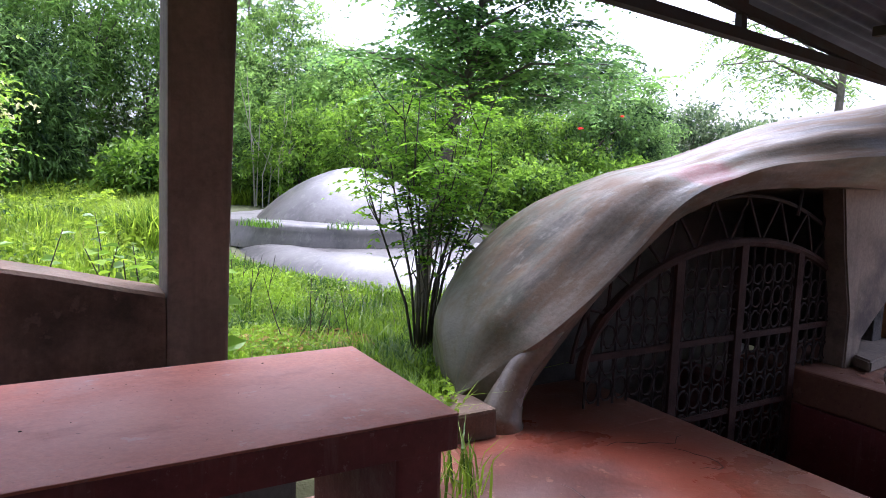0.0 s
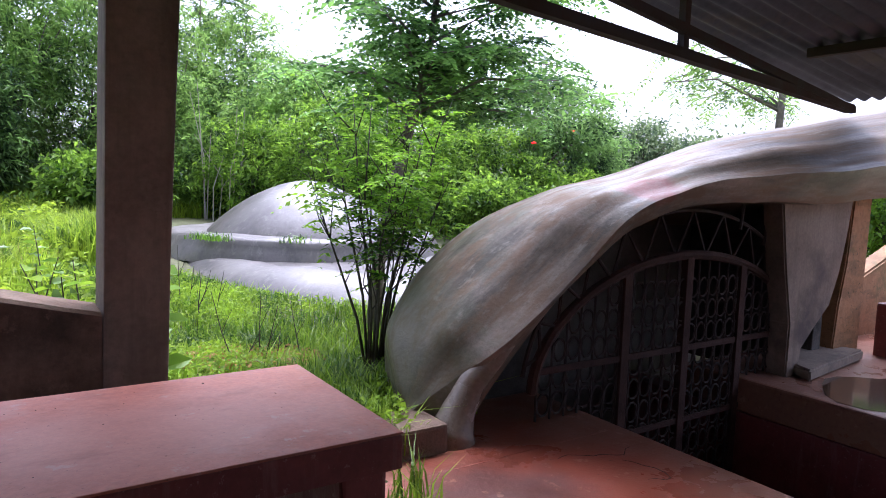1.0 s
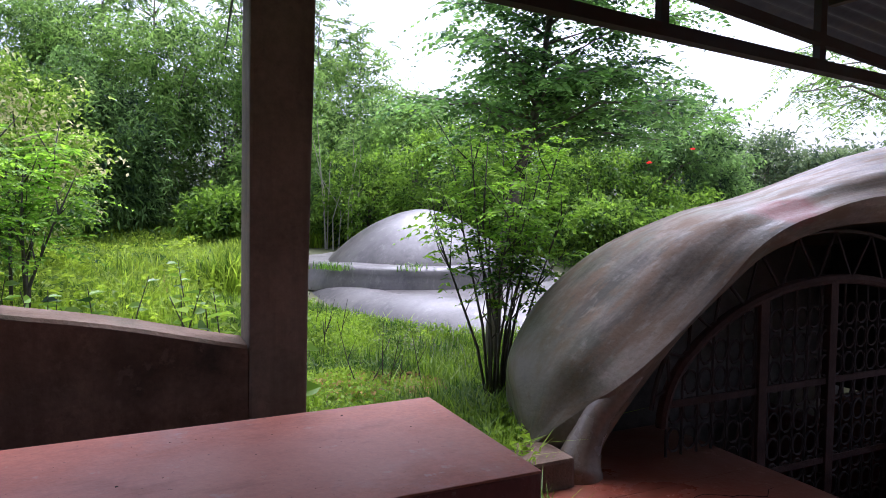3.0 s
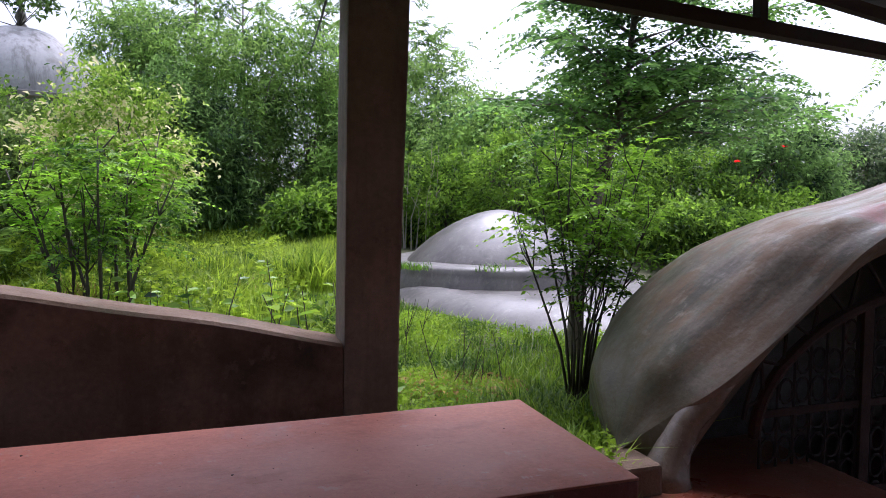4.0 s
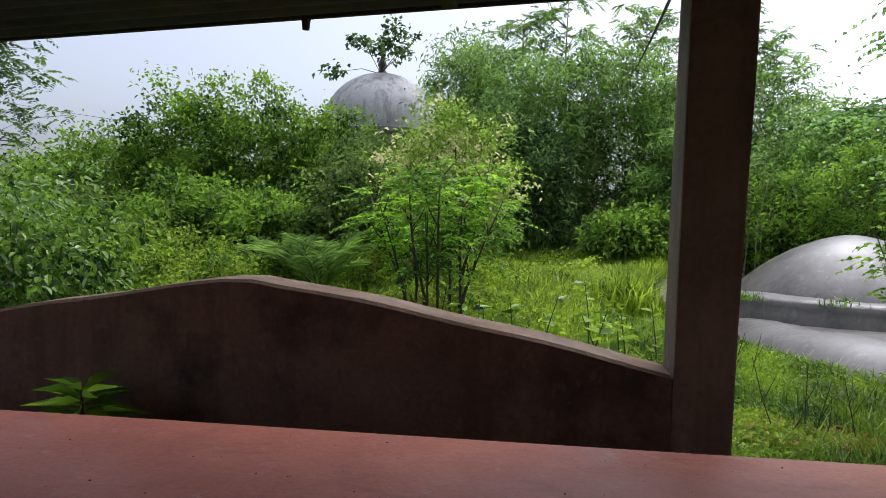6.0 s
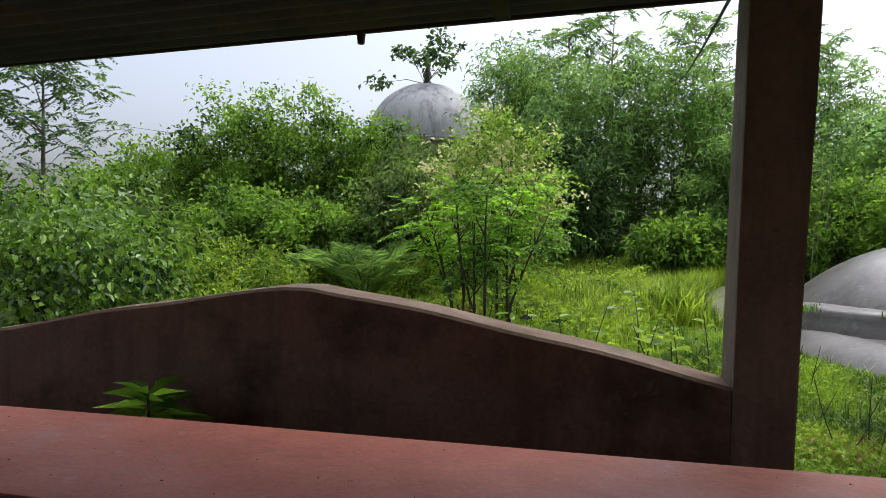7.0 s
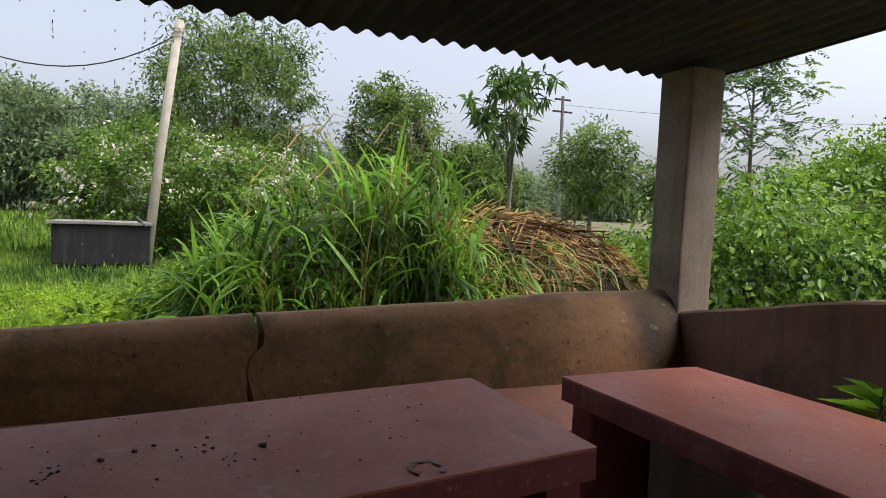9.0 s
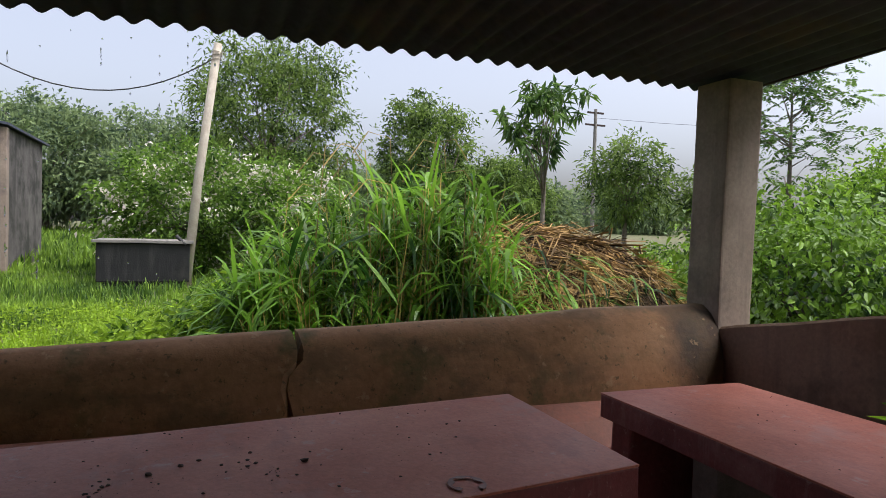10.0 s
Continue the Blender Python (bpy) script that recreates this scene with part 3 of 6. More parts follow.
def roof_z(x):
    return 2.150 + (x + 2.4) * (RIDGE[1] - 2.150) / (RIDGE[0] + 2.4) if x <= RIDGE[0] else 2.55 - (x - 3.33) * 0.133


def build_roof():
    def sheet(name, xa, xb, ya, yb, label):
        pitch, amp = 0.112, 0.015
        ys = np.arange(ya, yb + 1e-6, pitch / 8)
        verts, n = [], len(ys)
        for dz in (0.0, 0.007):
            for x in (xa, (xa + xb) / 2, xb):
                for y in ys:
                    sag = 0.006 * math.sin(y * 1.9 + x)
                    verts.append((x, y, roof_z(x) + 0.04 + amp * math.cos(2 * math.pi * y / pitch) + dz + sag))
        f = []
        for layer in (0, 1):
            for r in (0, 1):
                o = (layer * 3 + r) * n
                f += [(o + i, o + i + 1, o + n + i + 1, o + n + i) for i in range(n - 1)]
        for r in (0, 2):
            f += [(r * n + i, r * n + i + 1, (r + 3) * n + i + 1, (r + 3) * n + i) for i in range(n - 1)]
        for e in (0, n - 1):
            f += [(r * n + e, (r + 1) * n + e, (r + 4) * n + e, (r + 3) * n + e) for r in (0, 1)]
        ob = raw_mesh(name, np.array(verts), np.array(f), M["roof"], smooth=True)
        tagged(ob, label, "roof", kind="structure")
    sheet("ceiling", -2.42, RIDGE[0] - 0.002, -2.6, 3.45, "dark corrugated roof sheets on steel purlins")
    sheet("ceiling_1", RIDGE[0] + 0.002, 6.78, -2.6, 3.46, "dark corrugated roof sheets sloping to the shell")
    # purlins and rafters
    frame_ = thing("roof_frame", "dark painted steel purlins and truss under the roof", "roof frame", kind="structure")
    for x in (0.45, 1.8, 2.9):
        bm = bmesh.new()
        z = roof_z(x) + 0.022
        box(bm, x - 0.03, x + 0.03, -2.58, 3.28, z - 0.06, z, 0.004)
        part("purlin", bm, M["steel"], frame_)
    for x in (3.1, 4.2, 5.4, 6.6):
        bm = bmesh.new()
        z = roof_z(x) + 0.022
        box(bm, x - 0.025, x + 0.025, -2.58, 3.04, z - 0.06, z, 0.004)
        part("purlin", bm, M["steel"], frame_)
    bm = bmesh.new()
    for ya in (2.96,):
        prism(bm, [(1.49, 2.265), (5.92, 1.985), (5.92, 1.93), (1.49, 2.205)], "y", 2.97, 3.03)
    part("bottom_chord", bm, M["steel"], frame_)
    bm = bmesh.new()
    prism(bm, [(3.02, 2.312), (5.93, 1.927), (5.93, 1.972), (3.02, 2.367)], "y", 2.965, 3.005)
    part("top_chord", bm, M["steel"], frame_)
    for x in (2.2, 3.05, 4.07):
        bm = bmesh.new()
        zb = 2.235 - (x - 1.49) * 0.062
        box(bm, x - 0.022, x + 0.022, 2.978, 3.022, zb, roof_z(x) - 0.005, 0.003)
        part("vertical", bm, M["steel"], frame_)
    # edge strip of the gable side, with one bolt lug
    bm = bmesh.new()
    prism(bm, [(-2.40, roof_z(-2.40) + 0.022), (2.98, roof_z(2.98) + 0.022), (2.98, roof_z(2.98) + 0.07), (-2.40, roof_z(-2.40) + 0.07)], "y", 3.452, 3.47)
    part("edge_strip", bm, M["steel"], frame_)
    bm = bmesh.new()
    tube(bm, [(-0.20, 3.461, roof_z(-0.2) + 0.03), (-0.20, 3.461, roof_z(-0.2) - 0.022)], [0.022, 0.016], 8)
    part("bolt", bm, M["steel"], frame_)


build_roof()


def build_back():
    """Plain unseen wall added behind the walk: closes the shelter, bounces fill light inside."""
    bm = bmesh.new()
    box(bm, -2.4, 5.9, -2.85, -2.62, -0.25, 2.6, 0.01)
    tagged(part("wall_south", bm, M["back"]), "plain unseen back wall, added and kept pale to bounce fill light", "wall", kind="structure")


build_back()

# ---- the two long benches ----
def askew(y):
    """Sideways drift of the second bench, which does not stand square to the wall."""
    return 0.14 * (1.63 - y)


def build_bench(name, x0, x1, y0, y1, z, label, along, skew=False):
    b = thing(name, label, "bench", group="cement benches", at=(0, 0, 0))
    bm = bmesh.new()
    box(bm, x0, x1, y0, y1, z - 0.007, z, 0.003, 0.004)
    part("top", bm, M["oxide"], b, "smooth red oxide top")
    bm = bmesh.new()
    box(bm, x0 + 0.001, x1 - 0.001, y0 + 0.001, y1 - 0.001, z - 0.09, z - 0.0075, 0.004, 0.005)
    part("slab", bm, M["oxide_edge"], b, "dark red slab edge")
    ends = [(x0 + 0.02, x0 + 0.14), (x1 - 0.14, x1 - 0.02)] if along == "x" else [(y0 + 0.02, y0 + 0.14), (y1 - 0.14, y1 - 0.02)]
    for a, c in ends:
        bm = bmesh.new()
        if along == "x":
            box(bm, a, c, y0 + 0.04, y1 - 0.04, 0.0, z - 0.092, 0.012, 0.006)
        else:
            box(bm, x0 + 0.04, x1 - 0.04, a, c, 0.0, z - 0.092, 0.012, 0.006)
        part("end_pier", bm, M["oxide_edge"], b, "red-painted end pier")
    mids = (ends[0][1] + 0.28, (ends[0][1] + ends[1][0]) / 2, ends[1][0] - 0.28)
    for m_ in mids:
        bm = bmesh.new()
        if along == "x":
            box(bm, m_ - 0.06, m_ + 0.06, y0 + 0.12, y1 - 0.06, 0.0, z - 0.092, 0.012, 0.006)
        else:
            box(bm, x0 + 0.06, x1 - 0.12, m_ - 0.06, m_ + 0.06, 0.0, z - 0.092, 0.012, 0.006)
        part("pier", bm, M["concrete"], b, "raw grey concrete pier")
    if skew:
        for ob in b.children:
            for v in ob.data.vertices:
                v.co.x += askew(v.co.y)
    return b


build_bench("bench", -1.44, 1.785, 1.972, 2.635, 0.75, "long red oxide cement bench slab on piers", "x")
build_bench("bench", -1.508, -0.735, -2.1, 1.625, 0.75, "long red oxide cement bench strewn with mud crumbs", "y", True)

# ---- the cement shell over the sunken gate ----
def glide(points, n):
    """A smooth curve through a few points, as n places along it."""
    p = [Vector(q) for q in points]
    out = []
    for i in range(n):
        u = i / (n - 1) * (len(p) - 1)
        k = min(int(u), len(p) - 2)
        t = u - k
        a, b, c, d = p[max(k - 1, 0)], p[k], p[k + 1], p[min(k + 2, len(p) - 1)]
        out.append(b + (c - a) * 0.5 * t + (a * 2 - b * 5 + c * 4 - d) * 0.5 * t**2 + (b * 3 - a - c * 3 + d) * 0.5 * t**3)
    return out


RIM_LOW = [(3.10, 3.45, -0.02), (3.10, 3.45, 0.06), (3.13, 3.42, 0.18), (3.26, 3.36, 0.40), (3.47, 3.26, 0.72), (3.68, 3.18, 0.94), (3.85, 3.11, 1.11), (4.08, 3.1, 1.20), (4.35, 3.1, 1.26), (4.74, 3.1, 1.29), (5.29, 3.1, 1.295), (6.14, 3.1, 1.31), (7.6, 3.1, 1.42)]
RIM_TOP = [(2.78, 3.58, 0.14), (2.90, 3.51, 0.25), (3.02, 3.43, 0.364), (3.11, 3.30, 0.484), (3.31, 3.20, 0.69), (3.555, 3.10, 0.965), (3.72, 3.03, 1.165), (3.87, 3.0, 1.265), (4.11, 3.0, 1.34), (4.57, 3.0, 1.43), (5.2, 3.0, 1.475), (6.1, 3.0, 1.55), (7.6, 3.0, 1.70)]
CREST = [(2.79, 3.68, 0.10), (2.80, 3.80, 0.30), (2.865, 4.0, 0.48), (3.02, 4.1, 0.66), (3.16, 4.1, 0.825), (3.36, 4.0, 1.04), (3.55, 3.9, 1.185), (3.77, 3.7, 1.32), (4.19, 3.65, 1.42), (4.50, 3.5, 1.55), (5.06, 3.5, 1.70), (5.91, 3.5, 1.857), (7.6, 3.5, 2.145)]
BACK = [(2.86, 3.80, -0.08), (2.95, 4.1, -0.08), (3.12, 4.4, -0.08), (3.3, 4.7, -0.08), (3.5, 5.0, -0.1), (3.8, 5.2, -0.1), (4.1, 5.4, -0.1), (4.4, 5.5, -0.1), (4.8, 5.6, -0.1), (5.1, 5.6, -0.1), (5.6, 5.6, -0.1), (6.4, 5.6, -0.1), (8.0, 5.6, -0.1)]


def shell_sections(n=64):
    """Per station: rim lower edge, rim upper edge, crest and back of the shell."""
    return list(zip(glide(RIM_LOW, n), glide(RIM_TOP, n), glide(CREST, n), glide(BACK, n)))


def build_shell():
    shell = thing("entrance_shell", "wet grey cement shell arching over the sunken iron gate", "shell", at=(0, 0, 0))
    secs = shell_sections()
    bm = bmesh.new()
    rows = []
    for i, (lo, hi, cr, ba) in enumerate(secs):
        row = [Vector((lo.x + 0.80, lo.y + 1.6, lo.z * 0.80)), Vector((lo.x + 0.30, lo.y + 0.8, lo.z * 0.95)), lo + Vector((0.012, 0.10, 0.0)), lo, lo * 0.5 + hi * 0.5 + Vector((-0.004, -0.012, 0)) + Vector((-0.03, -0.06, 0.0)) * max(0, 1 - abs(i - 7) / 9), hi]
        k = (cr - hi).length
        t0 = ((cr - hi).normalized() * 0.8 + Vector((-0.12, -0.10, 0.36))) * k * 0.8
        t1 = Vector((0.55, 0.83, -0.05)).normalized() * k * 0.75
        for j in range(1, 15):
            t = j / 14
            h = (hi * (2 * t**3 - 3 * t**2 + 1) + t0 * (t**3 - 2 * t**2 + t) + cr * (-2 * t**3 + 3 * t**2) + t1 * (t**3 - t**2))
            # a rounded welt runs along the surface behind the rim
            welt = 0.022 * math.exp(-((t - 0.36) / 0.10) ** 2) - 0.014 * math.exp(-((t - 0.17) / 0.09) ** 2)
            h += Vector((-0.45, -0.45, 0.75)) * welt * min(1, i / 14)
            row.append(h)
        for j in range(1, 9):
            t = j / 8
            row.append(cr.lerp(ba, t) + Vector((0.05, 0.12, 0.10 * cr.z)) * math.sin(math.pi * t))
        vs = []
        for p in row:
            d = noise.noise(p * 1.6) * 0.022 + noise.noise(p * 5) * 0.010 + noise.noise(p * 14) * 0.003
            vs.append(bm.verts.new(p + Vector((-0.3, -0.3, 0.6)) * d))
        rows.append(vs)
    for a, b in zip(rows, rows[1:]):
        for k in range(len(a) - 1):
            bm.faces.new((a[k], b[k], b[k + 1], a[k + 1]))
    bmesh.ops.recalc_face_normals(bm, faces=bm.faces[:])
    # crisp arrises along both edges of the rim
    for a, b in zip(rows, rows[1:]):
        for k in (3, 5):
            bm.edges.get((a[k], b[k])).smooth = False
    place = {v: (i * 0.09, k * 0.08) for i, row in enumerate(rows) for k, v in enumerate(row)}
    uv = bm.loops.layers.uv.new("flow")
    for fc in bm.faces:
        for lp in fc.loops:
            lp[uv].uv = place[lp.vert]
    part("vault", bm, M["shell_paint"], shell, smooth=True)
    # flared foot of the rim, standing on the floor
    bm = bmesh.new()
    path = [(2.96, 3.45, -0.02), (2.975, 3.45, 0.06), (3.01, 3.45, 0.17), (3.075, 3.425, 0.31), (3.17, 3.36, 0.45), (3.27, 3.31, 0.58)]
    tube(bm, path, [0.15, 0.115, 0.09, 0.075, 0.06, 0.035], 18)
    part("foot", bm, M["shell"], shell, smooth=True)
    # right jamb inside the arch
    bm = bmesh.new()
    prism(bm, [(5.86, -0.02), (6.01, -0.02), (6.06, 0.20), (6.22, 0.34), (6.42, 0.50), (6.53, 0.74), (6.60, 1.0), (6.68, 1.42), (5.62, 1.42), (5.75, 0.8), (5.86, 0.4)], "y", 3.26, 3.42)
    bmesh.ops.bevel(bm, geom=bm.edges[:], offset=0.012, segments=2, affect="EDGES")
    part("jamb", bm, M["plaster"], shell, "smooth grey jamb of the arch")
    # small ledge beside the foot
    bm = bmesh.new()
    box(bm, 2.1, 2.86, 3.325, 3.62, -0.1, 0.145, 0.02, 0.012)
    tagged(part("kerb", bm, M["kerb"]), "low worn cement kerb beside the shell's foot", "kerb", kind="structure")


build_shell()


def build_gate():
    """Iron grille under the shell: arched frame, mullions, rings and a fan of bars above."""
    gate = thing("iron_gate", "dark rusty wrought-iron gate with ring pattern under an arch", "gate")
    cx, hw, zb, zs, zt, y = 4.85, 1.36, -1.09, 0.18, 0.93, 3.42

    def arch(x, top=zt):
        u = min(1, abs(x - cx) / hw)
        return zs + (top - zs) * math.sqrt(max(0, 1 - u * u))
    path = [(cx - hw * math.cos(a), y, zs + (zt - zs) * math.sin(a)) for a in np.linspace(0, math.pi, 41)]
    bm = bmesh.new()
    tube(bm, path, [0.032] * len(path), 8)
    part("arch_frame", bm, M["rust"], gate, "rusty arched frame")
    bm = bmesh.new()
    big = [(cx - (hw + 0.08) * math.cos(a), y, zs + (zt + 0.30 - zs) * math.sin(a)) for a in np.linspace(0.1, math.pi - 0.1, 41)]
    tube(bm, big, [0.014] * len(big), 6)
    part("outer_bar", bm, M["steel"], gate)
    for i in range(24):
        a0 = 0.16 + i * (math.pi - 0.32) / 24
        a1 = a0 + (math.pi - 0.32) / 24
        b0, b1 = (a0, a1) if i % 2 else (a1, a0)
        p = (cx - hw * math.cos(b0), y, zs + (zt - zs) * math.sin(b0))
        q = (cx - (hw + 0.08) * math.cos(b1), y, zs + (zt + 0.30 - zs) * math.sin(b1))
        bm = bmesh.new()
        tube(bm, [p, q], [0.010, 0.010], 6)
        part("fan_bar", bm, M["steel"], gate)
    for a in (1.95, 2.2, 2.45, 2.7):
        bm = bmesh.new()
        p = Vector((cx - (hw + 0.05) * math.cos(a), y - 0.01, zs + (zt + 0.24 - zs) * math.sin(a)))
        tube(bm, [p, p + Vector((0.03, 0, 0.17))], [0.016, 0.013], 7)
        part("finial", bm, M["steel"], gate)
    for x in (cx - 0.62, cx - 0.02, cx + 0.60):
        bm = bmesh.new()
        z0 = zb if FLOOR_PIT[0] < x < FLOOR_PIT[1] else 0.002
        box(bm, x - 0.035, x + 0.035, y - 0.025, y + 0.025, z0, arch(x), 0.005)
        part("stile", bm, M["rust"], gate, "rusty gate stile")
    # rings between the bars, one mesh shared by all
    bm = bmesh.new()
    ring = [(0.048 * math.cos(a), 0, 0.066 * math.sin(a)) for a in np.linspace(0, 2 * math.pi, 11)]
    tube(bm, ring, [0.008] * 11, 5)
    me = bpy.data.meshes.new("ring")
    bm.to_mesh(me), bm.free()
    me.materials.append(M["steel"])
    x = cx - hw + 0.09
    while x < cx + hw - 0.06:
        z0 = zb if FLOOR_PIT[0] < x < FLOOR_PIT[1] else 0.01
        bm = bmesh.new()
        tube(bm, [(x - 0.055, y, z0), (x - 0.055, y, arch(x - 0.055))], [0.008, 0.008], 5)
        part("bar", bm, M["steel"], gate)
        z = z0 + 0.09
        while z < arch(x) - 0.08:
            ob = new("ring", me)
            ob.location, ob.parent = (x, y, z), gate
            z += 0.155
        x += 0.11
    for z in (-0.75, -0.2, 0.30):
        h = hw * math.sqrt(max(0, 1 - ((z - zs) / (zt - zs)) ** 2)) if z > zs else hw
        bm = bmesh.new()
        a, b = (cx - h, cx + h) if z > 0 else (FLOOR_PIT[0] + 0.01, FLOOR_PIT[1] - 0.01)
        box(bm, a, b, y - 0.012, y + 0.012, z - 0.02, z + 0.02, 0.003)
        part("rail", bm, M["rust"], gate)
    # added end wall and side wall close the vault and keep daylight out
    bm = bmesh.new()
    pairs = []
    for lo, hi, cr, ba in shell_sections()[2:58]:
        x, y, z = lo.x + 0.78, lo.y + 1.55, lo.z * 0.808
        pairs.append([bm.verts.new(c) for c in ((x, y, -1.3), (x, y, z), (x, y + 0.1, z), (x, y + 0.1, -1.3))])
    for a, b in zip(pairs, pairs[1:]):
        for k in range(4):
            bm.faces.new((a[k], a[(k + 1) % 4], b[(k + 1) % 4], b[k]))
    bm.faces.new(pairs[0]), bm.faces.new(pairs[-1])
    bmesh.ops.recalc_face_normals(bm, faces=bm.faces[:])
    # its concrete is kept pale to lift the darkness behind the grille
    tagged(part("wall_cellar", bm, M["concrete"]), "added end wall that shuts daylight out of the vault", "wall", kind="structure")
    bm = bmesh.new()
    box(bm, 6.55, 6.68, 3.43, 5.0, -0.2, 1.46, 0.01)
    tagged(part("wall_cellar_1", bm, M["block"]), "added side wall that shuts daylight out of the vault", "wall", kind="structure")


build_gate()


def build_right_side():
    """Edge of the far platform: ledge, low post and seat walls."""
    bm = bmesh.new()
    prism(bm, [(5.90, 3.10), (7.02, 3.24), (6.92, 3.56), (6.10, 3.56)], "z", 0.002, 0.09)
    bmesh.ops.bevel(bm, geom=bm.edges[:], offset=0.015, segments=2, affect="EDGES")
    tagged(part("ledge", bm, M["plaster"]), "wet cement ledge at the foot of the jamb", "ledge", kind="structure")
    bm = bmesh.new()
    prism(bm, [(6.76, -0.1), (7.22, -0.1), (7.235, 0.5), (7.26, 2.02), (7.0, 2.02), (6.94, 1.3), (6.90, 0.8), (6.82, 0.45)], "y", 3.38, 3.60)
    bmesh.ops.bevel(bm, geom=bm.edges[:], offset=0.012, segments=2, affect="EDGES")
    tagged(part("post_4", bm, M["mossy"]), "tan cement post with a flared foot beyond the platform", "post", group="shelter posts", kind="structure")
    bm = bmesh.new()
    box(bm, 7.30, 8.6, 3.05, 3.30, -0.1, 0.46, 0.03, 0.015)
    tagged(part("wall_low_east", bm, M["oxide_edge"]), "low red cement seat wall", "wall", kind="structure")
    bm = bmesh.new()
    prism(bm, [(7.75, -0.1), (9.6, -0.1), (9.6, 0.95), (9.3, 1.0), (7.75, 0.50)], "y", 3.75, 3.95)
    bmesh.ops.bevel(bm, geom=bm.edges[:], offset=0.02, segments=2, affect="EDGES")
    tagged(part("wall_slope_east", bm, M["mossy"]), "sloping mud-plaster wall behind the seat", "wall", kind="structure")


build_right_side()


# ---- domes ----
def revolve(bm, prof, cx, cy, seg=56, sx=1.0, sy=1.0, wob=0.0, boxy=1.0):
    rows = []
    for r, z in prof:
        row = []
        for k in range(seg):
            a = k * 2 * math.pi / seg
            p = Vector((cx + r * sx * math.copysign(abs(math.cos(a)) ** boxy, math.cos(a)), cy + r * sy * math.copysign(abs(math.sin(a)) ** boxy, math.sin(a)), z))
            p.z += wob * noise.noise(p * 1.3) * (1 if r > 0.05 else 0)
            row.append(bm.verts.new(p))
        rows.append(row)
    for a, b in zip(rows, rows[1:]):
        for k in range(seg):
            bm.faces.new((a[k], a[(k + 1) % seg], b[(k + 1) % seg], b[k]))
    bm.faces.new(rows[0])
    bmesh.ops.recalc_face_normals(bm, faces=bm.faces[:])
    return bm


def build_near_dome():
    d = thing("low_dome", "wet pale grey cement dome on two rounded tiers", "dome")
    cx, cy = 4.98, 10.4
    prof = [(1.50 * s, 0.50 + 0.85 * (1 - s ** 1.75) ** 0.92) for s in np.linspace(0.01, 1.0, 26)]
    part("cap", revolve(bmesh.new(), prof, cx, cy, wob=0.03), M["dome"], d, smooth=True)
    prof = [(1.2, 0.56), (1.6, 0.585), (1.86, 0.60), (1.94, 0.59), (1.985, 0.555), (2.01, 0.50), (2.05, 0.43), (2.10, 0.36), (2.15, 0.25)]
    part("upper_tier", revolve(bmesh.new(), prof, cx, cy, wob=0.05), M["dome"], d, smooth=True)
    prof = [(1.95, 0.32), (2.2, 0.34), (2.42, 0.335), (2.6, 0.30), (2.78, 0.23), (2.93, 0.14), (3.05, 0.04), (3.12, -0.08), (3.16, -0.25)]
    part("lower_tier", revolve(bmesh.new(), prof, cx, cy - 0.5, sx=0.70, sy=1.2, wob=0.06, boxy=0.85), M["dome"], d, smooth=True)


build_near_dome()


def build_far_dome():
    d = thing("tall_dome", "weathered grey dome with a finial above the trees", "dome")
    cx, cy, r, zc = -5.9, 28.3, 2.45, 5.45
    prof = [(max(r * math.sin(a), 0.03), zc + 0.92 * r * math.cos(a)) for a in np.linspace(0.01, math.pi / 2 + 0.12, 22)]
    part("cap", revolve(bmesh.new(), prof, cx, cy), M["limed"], d, smooth=True)
    part("drum", revolve(bmesh.new(), [(2.45, 5.2), (2.62, 5.15), (2.62, 5.0), (2.42, 4.95), (2.42, 0.6)], cx, cy), M["concrete"], d, smooth=False)
    part("finial", revolve(bmesh.new(), [(0.02, 8.95), (0.05, 8.75), (0.10, 8.55), (0.05, 8.4), (0.16, 8.2), (0.20, 8.05), (0.10, 7.9), (0.24, 7.72), (0.24, 7.6)], cx, cy, 12), M["concrete"], d, smooth=True)


build_far_dome()

# ---- plants ----
def clump_points(c, rad, n, hollow=0.55):
    d = unit(rng.normal(0, 1, (n, 3)))
    r = hollow + (1 - hollow) * rng.random((n, 1)) ** 0.6
    r *= 0.85 + 0.3 * rng.random((n, 1))
    return np.array(c) + d * r * np.array(rad)


def leaf_clumps(points, per, spread, ln, wd, centre, down=0.25, fold=0.18, rounded=False):
    """Leaves scattered round each clump point, mostly pointing outwards."""
    n = len(points) * per
    size = (0.6 + 0.8 * rng.random((len(points), 1))).repeat(per, 0)
    base = points.repeat(per, 0) + rng.normal(0, 1, (n, 3)) * spread * size * np.array((1, 1, 0.7))
    out = unit(base - np.array(centre))
    way = unit(out * 0.6 + rng.normal(0, 0.6, (n, 3)) - np.array((0, 0, down)))
    s = 0.65 + 0.7 * rng.random(n)
    return leaf_arrays(base, way, ln * s, wd * s, fold, rounded=rounded)


